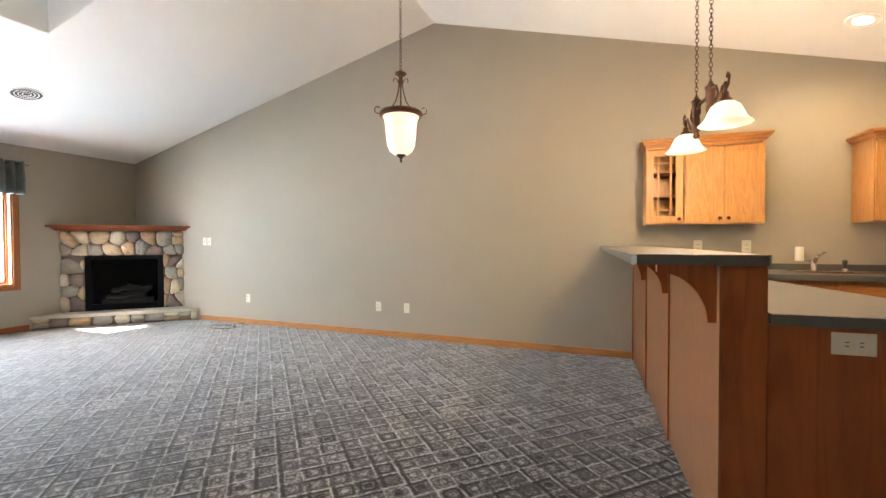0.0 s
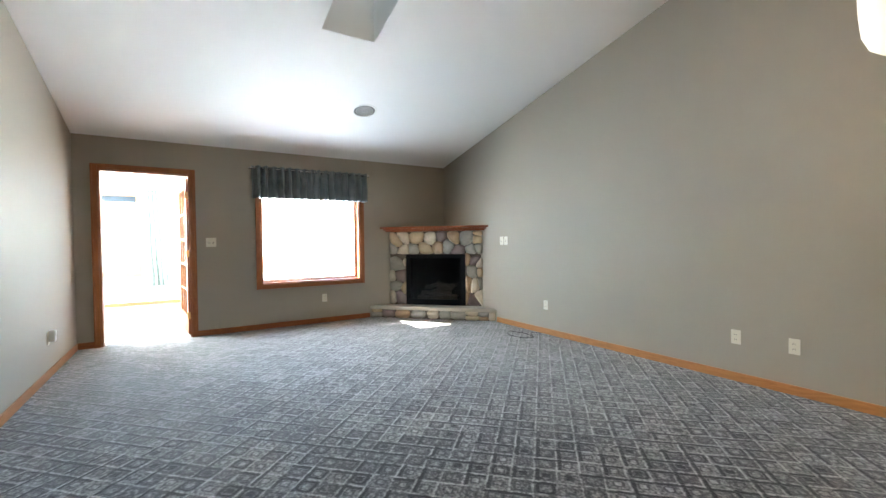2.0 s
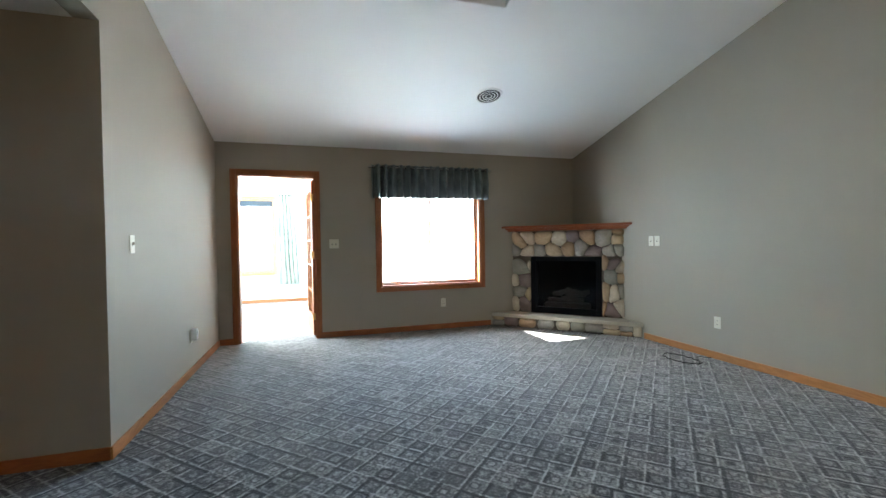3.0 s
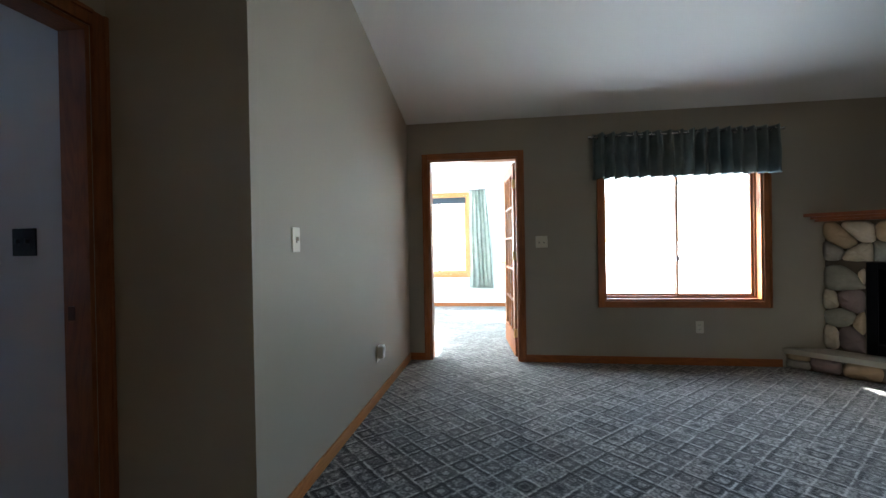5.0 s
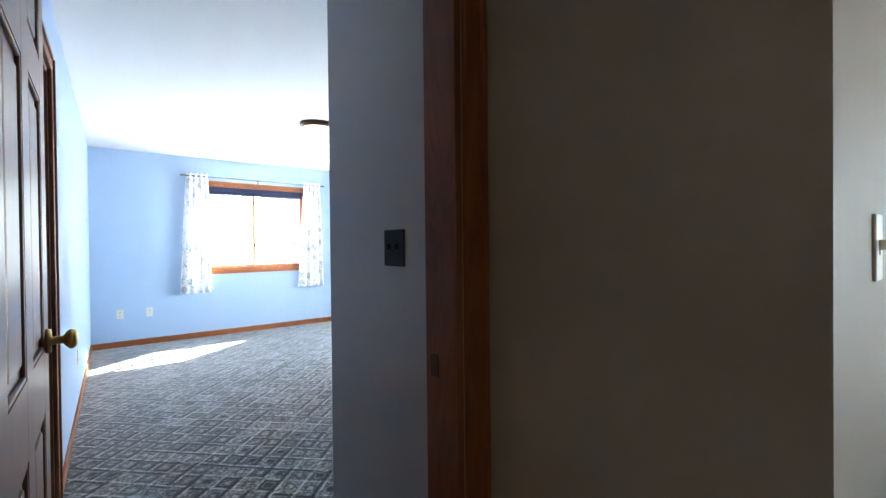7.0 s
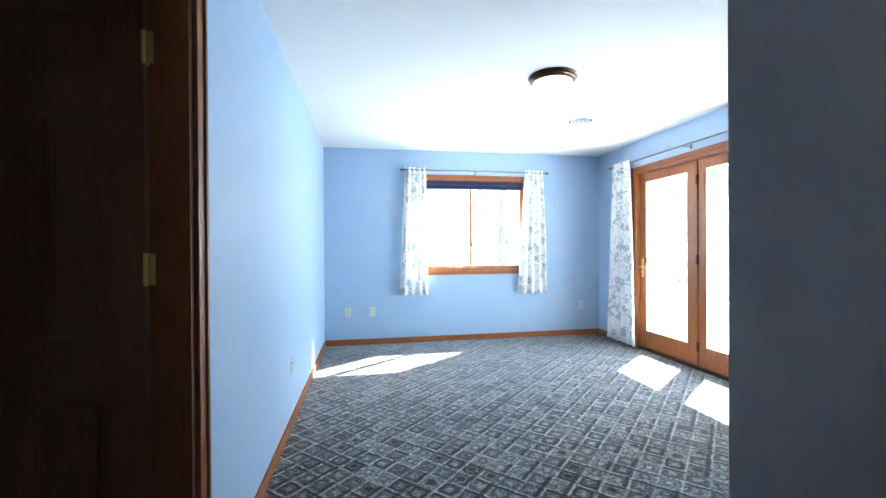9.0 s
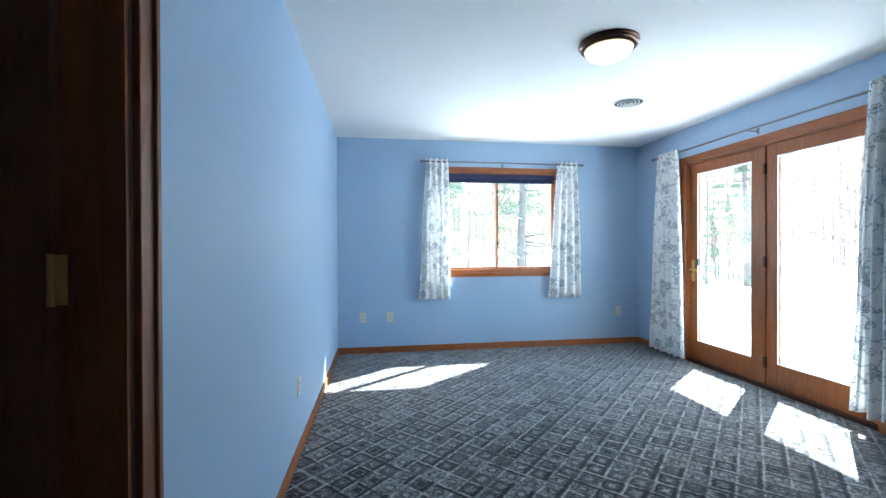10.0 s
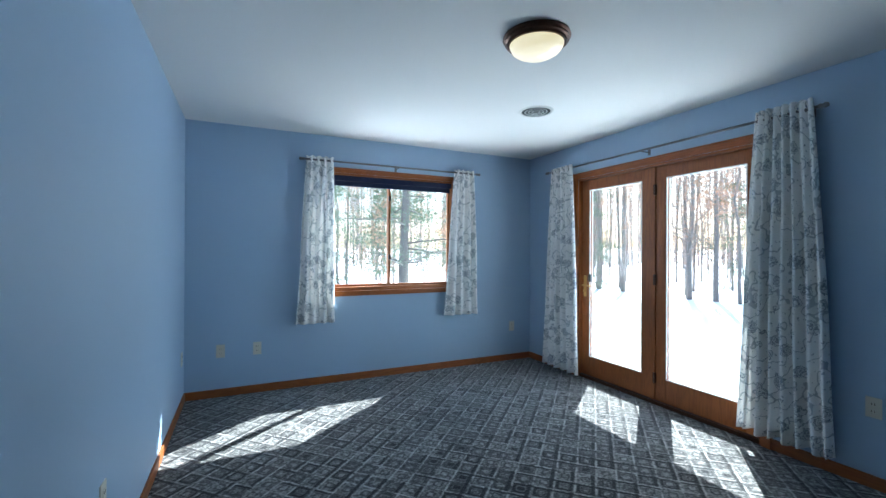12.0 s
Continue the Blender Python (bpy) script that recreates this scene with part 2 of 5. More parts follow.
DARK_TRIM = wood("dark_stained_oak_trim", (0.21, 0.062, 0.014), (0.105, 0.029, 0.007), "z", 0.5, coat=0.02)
DOOR_WOOD = wood("stained_oak_door", (0.17, 0.060, 0.024), (0.085, 0.028, 0.012), "z", 0.36)
CHERRY = wood("red_brown_oak", (0.33, 0.083, 0.016), (0.16, 0.034, 0.007), "z", 0.4, grain=5.0, coat=0.03)
CHERRY_X = wood("red_brown_oak_x", (0.24, 0.068, 0.022), (0.14, 0.036, 0.012), "x", 0.32)
PANEL = wood("pale_oak_panel", (0.235, 0.098, 0.043), (0.165, 0.066, 0.028), "z", 0.4)
LAMINATE = mat("grey_laminate", (0.095, 0.092, 0.088), 0.62, var=0.25, scale=30, bump=0.02, bscale=400, spec=0.3)
LAMINATE_EDGE = mat("grey_laminate_edge", (0.10, 0.105, 0.105), 0.4, var=0.2, scale=30)
BRONZE = mat("oil_rubbed_bronze", (0.085, 0.04, 0.024), 0.4, 0.75, var=0.3, scale=14)
BRASS = mat("worn_brass", (0.62, 0.42, 0.16), 0.28, 1.0, var=0.12, scale=20)
ROD = mat("brushed_dark_steel", (0.20, 0.20, 0.215), 0.38, 0.9, var=0.1)
CHROME = mat("polished_steel", (0.7, 0.7, 0.7), 0.15, 1.0, var=0.05, scale=10)
DARK_METAL = mat("dark_metal", (0.06, 0.06, 0.065), 0.4, 0.6, var=0.2, scale=10)
PLATE = mat("ivory_plastic", (0.62, 0.585, 0.50), 0.35, var=0.02)
# near-black for the shade inside slots and ducts, and for dark toggles
SLOT = mat("dark_slot", (0.012, 0.012, 0.012), 0.6, var=0.0)
WHITE_METAL = mat("white_enamel", (0.78, 0.78, 0.76), 0.4, var=0.03)
BLACK = mat("black_enamel", (0.006, 0.007, 0.009), 0.5, var=0.2, scale=8, spec=0.05)
GLASS = glass_material("window_glass", blend=0.045)
FIRE_GLASS = glass_material("smoked_fire_glass", (0.72, 0.73, 0.76), rough=0.05, blend=0.12)
SNOW = mat("snow", (0.90, 0.91, 0.93), 0.7, var=0.03, scale=0.6, bump=0.3, bscale=6)
VINYL = mat("white_vinyl", (0.75, 0.75, 0.74), 0.4, var=0.02)


# ---- building helpers ----
def part(name, bm, material, parent=None, label="", smooth=False):
    me = bpy.data.meshes.new(name)
    bmesh.ops.recalc_face_normals(bm, faces=bm.faces)
    if smooth:
        for f in bm.faces:
            f.smooth = True
    bm.to_mesh(me)
    bm.free()
    me.materials.append(material)
    ob = new(name, me)
    ob.parent = parent
    if label:
        tagged(ob, label)
    return ob


def thing(name, m, label, category, group="", kind=""):
    ob = new(name)
    ob.empty_display_size = 0.1
    ob.matrix_world = m
    return tagged(ob, label, category, group, kind)


def box(bm, x0, x1, y0, y1, z0, z1, bevel=0.0):
    vs = [bm.verts.new((x, y, z)) for x in (x0, x1) for y in (y0, y1) for z in (z0, z1)]
    fs = [bm.faces.new([vs[i] for i in q]) for q in ((0, 1, 3, 2), (4, 6, 7, 5), (0, 4, 5, 1), (2, 3, 7, 6), (0, 2, 6, 4), (1, 5, 7, 3))]
    if bevel:
        es = {e for f in fs for e in f.edges}
        bmesh.ops.bevel(bm, geom=list(es), offset=bevel, segments=2, affect="EDGES", profile=0.6)
    return bm


def boxes(*rows, bevel=0.0):
    bm = bmesh.new()
    for r in rows:
        box(bm, *r, bevel=bevel)
    return bm


def prism(points, lo, hi, axis="y"):
    """A polygon (u, v) drawn out along an axis between lo and hi."""
    bm = bmesh.new()
    put = {"y": lambda u, v, w: (u, w, v), "x": lambda u, v, w: (w, u, v), "z": lambda u, v, w: (u, v, w)}[axis]
    a = [bm.verts.new(put(u, v, lo)) for u, v in points]
    b = [bm.verts.new(put(u, v, hi)) for u, v in points]
    bm.faces.new(a)
    bm.faces.new(list(reversed(b)))
    n = len(points)
    for i in range(n):
        bm.faces.new((a[i], b[i], b[(i + 1) % n], a[(i + 1) % n]))
    return bm


def lathe(profile, seg=32, bm=None, at=(0, 0, 0)):
    """A profile of (radius, height) turned round the upright axis."""
    bm = bm or bmesh.new()
    rings = []
    for r, z in profile:
        rings.append([bm.verts.new((at[0] + r * math.cos(2 * math.pi * i / seg), at[1] + r * math.sin(2 * math.pi * i / seg), at[2] + z)) for i in range(seg)])
    for a, b in zip(rings, rings[1:]):
        for i in range(seg):
            j = (i + 1) % seg
            bm.faces.new((a[i], a[j], b[j], b[i]))
    for ring in (rings[0], rings[-1]) if profile[0] != profile[-1] else ():
        if (ring[0].co - ring[seg // 2].co).length > 1e-4:
            bm.faces.new(ring)
    return bm


def tube(points, radius, seg=8, bm=None, taper=1.0, close=False):
    """A round bar along a line of points."""
    bm = bm or bmesh.new()
    pts = [Vector(p) for p in points]
    rings, n = [], len(pts)
    up = None
    for i, p in enumerate(pts):
        d = (pts[min(i + 1, n - 1)] - pts[max(i - 1, 0)]) if not close else (pts[(i + 1) % n] - pts[i - 1])
        d.normalize()
        if up is None:
            up = d.orthogonal().normalized()
        up = (up - d * up.dot(d)).normalized()
        side = d.cross(up)
        r = radius * (1 + (taper - 1) * i / max(1, n - 1))
        rings.append([bm.verts.new(p + r * (math.cos(2 * math.pi * k / seg) * up + math.sin(2 * math.pi * k / seg) * side)) for k in range(seg)])
    pairs = list(zip(rings, rings[1:])) + ([(rings[-1], rings[0])] if close else [])
    for a, b in pairs:
        for k in range(seg):
            bm.faces.new((a[k], a[(k + 1) % seg], b[(k + 1) % seg], b[k]))
    if not close:
        bm.faces.new(rings[0])
        bm.faces.new(list(reversed(rings[-1])))
    return bm


def structure(name, bm, material, label, category="wall", **kw):
    return tagged(part(name, bm, material, **kw), label, category, kind="structure")


def wall_rects(lo, hi, top, holes):
    """The rectangles (u0, u1, v0, v1) of a wall round its openings, which do not overlap along it."""
    out, u = [], lo
    for a, b, c, d in sorted(holes):
        if a > u:
            out.append((u, a, 0, top))
        if c > 0:
            out.append((a, b, 0, c))
        if d < top:
            out.append((a, b, d, top))
        u = b
    if u < hi:
        out.append((u, hi, 0, top))
    return out


def wall_x(name, x0, x1, lo, hi, top, material, label, holes=()):
    return structure(name, boxes(*[(x0, x1, a, b, c, d) for a, b, c, d in wall_rects(lo, hi, top, holes)]), material, label)


def wall_y(name, y0, y1, lo, hi, top, material, label, holes=()):
    return structure(name, boxes(*[(a, b, y0, y1, c, d) for a, b, c, d in wall_rects(lo, hi, top, holes)]), material, label)


# ---- plan ----
XW, YN, YS, XE = -7.235, 6.175, 1.312, 2.95      # living room
RIDGE_X, RIDGE_Z = -1.98, 3.66
HX = -4.49                                        # hall and entry wall
DY0, DY1 = 0.575, 0.695                             # wall with the bedroom door
BX, BE, BS, BN = -7.23, -3.57, -5.11, -0.21       # bedroom
CEIL = 2.44
FD = (1.53, 2.43, 0.0, 2.04)                      # french door opening, along y
LW = (3.245, 4.655, 0.605, 2.0)                   # living window
PD = (-4.28, -2.53, 0.0, 2.07)                    # patio door
BW = (-6.165, -4.69, 0.90, 2.085)                   # bedroom window, along x
ED = (-4.42, -3.625, 0.0, 2.04)                    # bedroom door, along x
CD = (-1.17, -0.43, 0.0, 2.03)                    # closet door, along y
SK = (-4.73, -3.55, 3.40, 3.89)                  # skylight shaft


def roof_z(x):
    return 2.42 + (RIDGE_Z - 2.42) * (x - XW) / (RIDGE_X - XW) if x < RIDGE_X else RIDGE_Z - 0.272 * (x - RIDGE_X)


# ---- setting ----
structure("floor", boxes((-7.355, 3.07, 0.575, 6.3, -0.2, 0.0), (-7.355, -2.47, -5.23, 0.5749, -0.2, 0.0), (-11.17, -7.3551, 0.1, 3.05, -0.2, 0.0)), CARPET, "grey patterned loop-pile carpet with a diagonal grid", "carpet")
wall_x("wall_west", XW - 0.12, XW, YS - 0.12, YN, roof_z(XW), TAUPE, "taupe painted wall with a window and a glazed door", [FD, LW])
structure("wall_north", prism([(XW - 0.12, 0), (XE, 0), (XE, roof_z(XE)), (RIDGE_X, RIDGE_Z), (XW - 0.12, roof_z(XW))], YN, YN + 0.12), TAUPE, "tall taupe painted gable wall", "wall")
# unseen beyond x = -3.47: added there to keep light from the hall
structure("wall_south", prism([(XW, 0), (HX, 0), (HX, CEIL), (-3.47, CEIL), (-3.47, 0), (XE, 0), (XE, roof_z(XE)), (RIDGE_X, RIDGE_Z), (XW, roof_z(XW))], YS - 0.12, YS), TAUPE, "taupe painted wall with a header over the hall", "wall")
wall_x("wall_east", XE, XE + 0.12, DY0, YN + 0.12, roof_z(XE), TAUPE, "plain taupe painted wall")
wall_x("wall_hall_west", HX - 0.12, HX, DY1, YS - 0.12, CEIL, TAUPE, "taupe painted side wall of the hall")
# unseen end wall, placed far off so less light bounces back into the hall
wall_x("wall_hall_east", 1.6, 1.72, DY1, YS - 0.12, CEIL, TAUPE, "taupe painted side wall of the hall")
wall_y("wall_hall_south", DY0, DY1, HX - 0.12, XE, CEIL, TAUPE, "taupe painted hall wall with the bedroom door", [ED])
wall_x("wall_entry_west", HX - 0.12, HX, BN, DY0, CEIL, GREY_PAINT, "grey painted wall beside the bedroom door")
wall_y("wall_bedroom_north", BN, BN + 0.12, BX, HX - 0.12, CEIL, BLUE, "light blue painted wall")
wall_x("wall_bedroom_east", BE, BE + 0.12, BS - 0.12, DY0, CEIL, BLUE, "light blue painted wall with a closet door", [CD])
wall_y("wall_bedroom_south", BS - 0.12, BS, BX - 0.12, BE, CEIL, BLUE, "light blue painted wall with a window", [BW])
wall_x("wall_bedroom_west", BX - 0.12, BX, BS, BN + 0.12, CEIL, BLUE, "light blue painted wall with a double patio door", [PD])
structure("wall_closet", boxes((BE + 1.0, BE + 1.1, -1.9, 0.1, 0, CEIL), (BE + 0.12, BE + 1.1, -2.0, -1.9, 0, CEIL), (BE + 0.12, BE + 1.1, 0.1, 0.2, 0, CEIL)), TAUPE, "dark closet walls", "wall")
structure("ceiling_bedroom", boxes((BX - 0.12, BE + 1.1, BS - 0.12, BN + 0.12, CEIL, CEIL + 0.12), (HX - 0.12, XE, BN + 0.12, YS - 0.12, CEIL, CEIL + 0.12)), CEILING, "flat white ceiling", "ceiling")


def sloped(x0, x1, y0, y1, bm):
    """A stretch of the sloped ceiling, 0.12 m thick."""
    vs = [bm.verts.new((x, y, roof_z(x) + dz)) for x in (x0, x1) for y in (y0, y1) for dz in (0, 0.12)]
    for q in ((0, 1, 3, 2), (4, 6, 7, 5), (0, 4, 5, 1), (2, 3, 7, 6), (0, 2, 6, 4), (1, 5, 7, 3)):
        bm.faces.new([vs[i] for i in q])


bm = bmesh.new()
for s in ((XW - 0.12, SK[0], YS - 0.12, YN + 0.12), (SK[0], SK[1], YS - 0.12, SK[2]), (SK[0], SK[1], SK[3], YN + 0.12), (SK[1], RIDGE_X - 0.0005, YS - 0.12, YN + 0.12)):
    sloped(*s, bm)
structure("ceiling_west_slope", bm, CEILING, "white sloped ceiling with a skylight shaft", "ceiling")
bm = bmesh.new()
sloped(RIDGE_X + 0.0005, XE + 0.12, YS - 0.12, YN + 0.12, bm)
structure("ceiling_east_slope", bm, CEILING, "white sloped ceiling", "ceiling")
# skylight shaft
zs0, zs1 = roof_z(SK[0]) + 0.004, 3.98
shaft = thing("skylight", Matrix(), "white boxed skylight shaft in the sloped ceiling", "skylight", kind="structure")
for y0, y1 in ((SK[2] - 0.03, SK[2] + 0.004), (SK[3] - 0.004, SK[3] + 0.03)):
    part("side", prism([(SK[0], roof_z(SK[0]) + 0.003), (SK[1], roof_z(SK[1]) + 0.003), (SK[1], zs1), (SK[0], zs1)], y0, y1, "y"), CEILING, shaft)
part("low_end", boxes((SK[0] - 0.03, SK[0] + 0.004, SK[2] + 0.0045, SK[3] - 0.0045, zs0, zs1)), CEILING, shaft)
part("high_end", boxes((SK[1] - 0.004, SK[1] + 0.03, SK[2] + 0.0045, SK[3] - 0.0045, roof_z(SK[1]) + 0.003, zs1)), CEILING, shaft)
# opaque lid instead of glazing, keeps sky and sun out of the shaft
part("lid", boxes((SK[0] - 0.03, SK[1] + 0.03, SK[2] - 0.03, SK[3] + 0.03, zs1, zs1 + 0.03)), WHITE_METAL, shaft)

# sunroom behind the french door
SX, SY0, SY1 = -11.05, 0.2, 2.95
wall_x("wall_sunroom_west", SX - 0.12, SX, SY0, SY1, 2.6, SUNROOM_PAINT, "pale sunroom wall with a window", [(0.5, 1.62, 0.62, 2.13)])
wall_y("wall_sunroom_north", SY1, SY1 + 0.1, SX - 0.12, XW - 0.12, 2.6, SUNROOM_PAINT, "pale sunroom wall")
# this wall is out of view; its openings are assumed, to admit the lamp
wall_y("wall_sunroom_south", SY0 - 0.1, SY0, SX - 0.12, XW - 0.12, 2.6, SUNROOM_PAINT, "pale sunroom wall, out of view, with assumed wide openings", [(-10.6, -7.9, 0.7, 2.2)])
wall_x("wall_sunroom_east", XW - 0.14, XW - 0.122, SY0, SY1, 2.6, SUNROOM_PAINT, "pale sunroom wall with the french door", [FD])
# 0.4 m thick: the extra height shades most of the living window from sun
structure("ceiling_sunroom", boxes((SX - 0.12, XW - 0.122, SY0 - 0.1, SY1 + 0.1, 2.6, 3.0)), CEILING, "white sunroom ceiling, thickened upward to block sun", "ceiling")


# ---- trim ----
def baseboard(name, rows, material):
    bm = bmesh.new()
    for x0, x1, y0, y1 in rows:
        box(bm, x0, x1, y0, y1, 0, 0.072, bevel=0.004)
    structure(name, bm, material, "oak baseboard along the carpet", "baseboard")


T = 0.013
baseboard("baseboard_west", [(XW, XW + T, YS, FD[0] - 0.06), (XW, XW + T, FD[1] + 0.06, 4.80)], TRIM_Y)
baseboard("baseboard_north", [(-5.80, 0.16, YN - T, YN)], OAK_X)
baseboard("baseboard_south", [(XW + T, HX + T, YS, YS + T)], OAK_X)
baseboard("baseboard_hall", [(HX, HX + T, DY1 + T, YS)], TRIM_Y)
baseboard("baseboard_entry", [(HX, HX + T, BN, DY0)], OAK_Y)
baseboard("baseboard_bedroom_east", [(BE - T, BE, BS + T, CD[0] - 0.06)], TRIM_Y)
baseboard("baseboard_bedroom_south", [(BX + T, BE, BS, BS + T)], TRIM_X)
baseboard("baseboard_bedroom_west", [(BX, BX + T, BS, PD[0] - 0.06), (BX, BX + T, PD[1] + 0.06, BN)], TRIM_Y)
baseboard("baseboard_sunroom", [(SX, SX + T, SY0, SY1)], TRIM_Y)


def casing_x(name, face, out, hole, mv, mh, label, width=0.062, sill=False, jamb=0.12):
    """Mitred-looking casing and jamb lining of an opening in a wall that runs along y. out: +1 where the room lies at larger x."""
    y0, y1, z0, z1 = hole
    d = 0.016 * out
    a, b = sorted((face, face + d))
    root = thing(name, Matrix(), label, "door frame" if z0 == 0 else "window frame", kind="structure")
    lo = z0 - (width if z0 > 0 else 0)
    for s, e in ((y0 - width, y0), (y1, y1 + width)):
        part("casing", boxes((a, b, s, e, lo, z1 + width), (min(a, face + 1.5 * d), max(b, face + 1.5 * d), s + (0 if s < y0 else width - 0.016), e - (width - 0.016 if s < y0 else 0), lo, z1 + width), bevel=0.003), mv, root)
    part("head_casing", boxes((a, b, y0, y1, z1, z1 + width), (min(a, face + 1.5 * d), max(b, face + 1.5 * d), y0, y1, z1 + width - 0.016, z1 + width), bevel=0.003), mh, root)
    if z0 > 0:
        part("sill_casing", boxes((a, b, y0, y1, z0 - width, z0), bevel=0.003), mh, root)
    j0, j1 = sorted((face - 0.001 * out, face - jamb * out))
    part("jamb", boxes((j0, j1, y0, y0 + 0.018, z0, z1)), mv, root)
    part("jamb", boxes((j0, j1, y1 - 0.018, y1, z0, z1)), mv, root)
    part("head_jamb", boxes((j0, j1, y0 + 0.018, y1 - 0.018, z1 - 0.018, z1)), mh, root)
    if z0 > 0:
        part("sill", boxes((j0, j1, y0 + 0.018, y1 - 0.018, z0, z0 + 0.02), bevel=0.003), mh, root)
    return root


def casing_y(name, face, out, hole, mv, mh, label, **kw):
    """The same in a wall that runs along x."""
    x0, x1, z0, z1 = hole
    root = casing_x(name, 0.0, 1, (-x1, -x0, z0, z1), mv, mh, label, **kw)
    root.matrix_world = pose(0, face, 0, 0, 0, 90) if out > 0 else Matrix.Translation((0, face, 0)) @ Matrix.Rotation(radians(-90), 4, "Z") @ Matrix.Translation((0, x0 + x1, 0))
    return root


casing_x("door_frame_french", XW, 1, FD, TRIM, TRIM_Y, "stained oak casing of the french door", jamb=0.145)
casing_x("window_frame_living", XW, 1, LW, TRIM, TRIM_Y, "stained oak casing of the living room window", jamb=0.175)
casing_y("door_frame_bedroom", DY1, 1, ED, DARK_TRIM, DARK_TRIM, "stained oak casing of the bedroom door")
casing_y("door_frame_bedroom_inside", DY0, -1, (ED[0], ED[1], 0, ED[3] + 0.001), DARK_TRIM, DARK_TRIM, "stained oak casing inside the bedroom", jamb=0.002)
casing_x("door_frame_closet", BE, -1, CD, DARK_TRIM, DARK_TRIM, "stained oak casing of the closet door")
casing_x("door_frame_patio", BX, 1, PD, TRIM, TRIM_Y, "stained oak casing of the patio door")
casing_y("window_frame_bedroom", BS, 1, BW, TRIM, TRIM_X, "stained oak casing of the bedroom window", width=0.05)
casing_x("window_frame_sunroom", SX, 1, (0.5, 1.62, 0.62, 2.13), OAK, OAK_Y, "oak casing of the sunroom window")


def slider_window(name, m, w, h, material, label, bar=0.032):
    """A two-sash sliding window, w by h, standing in the local xz plane with the room at +y."""
    root = thing(name, m, label, "window", kind="structure")
    part("window_frame", boxes((0, 0.014, -0.05, 0.05, 0, h), (w - 0.014, w, -0.05, 0.05, 0, h), (0.014, w - 0.014, -0.05, 0.05, 0, 0.018), (0.014, w - 0.014, -0.05, 0.05, h - 0.018, h), bevel=0.003), material, root)
    for i, (a, b, y) in enumerate(((0.014, w / 2 + bar / 2, 0.012), (w / 2 - bar / 2, w - 0.014, -0.022))):
        sash = part("sash", boxes((a, a + bar, y - 0.014, y + 0.014, 0.018, h - 0.018), (b - bar, b, y - 0.014, y + 0.014, 0.018, h - 0.018), (a + bar, b - bar, y - 0.014, y + 0.014, 0.018, 0.018 + bar), (a + bar, b - bar, y - 0.014, y + 0.014, h - 0.018 - bar, h - 0.018), bevel=0.003), material, root)
        g = part("pane", boxes((a + bar - 0.004, b - bar + 0.004, y - 0.003, y + 0.003, 0.014 + bar, h - 0.014 - bar)), GLASS, sash, "clear glass pane")
        g.visible_shadow = False
    for z in (0.28 * h, 0.82 * h):
        part("latch", boxes((w / 2 - 0.012, w / 2 + 0.012, 0.026, 0.045, z - 0.025, z + 0.025), bevel=0.004), BRONZE, root, "small bronze latch")
    return root


slider_window("window_1", pose(XW - 0.128, LW[1] - 0.018, LW[2] + 0.02, 0, 0, -90), LW[1] - LW[0] - 0.036, LW[3] - LW[2] - 0.038, TRIM, "sliding window with stained oak sashes, glaring daylight", bar=0.02)
slider_window("window_2", pose(BW[0] + 0.018, BS - 0.062, BW[2] + 0.02), BW[1] - BW[0] - 0.036, BW[3] - BW[2] - 0.038, TRIM, "sliding window with stained oak sashes, woods outside", bar=0.024)
slider_window("window_3", pose(SX - 0.062, 1.602, 0.64, 0, 0, -90), 1.084, 1.472, OAK, "sunroom sliding window with oak sashes")


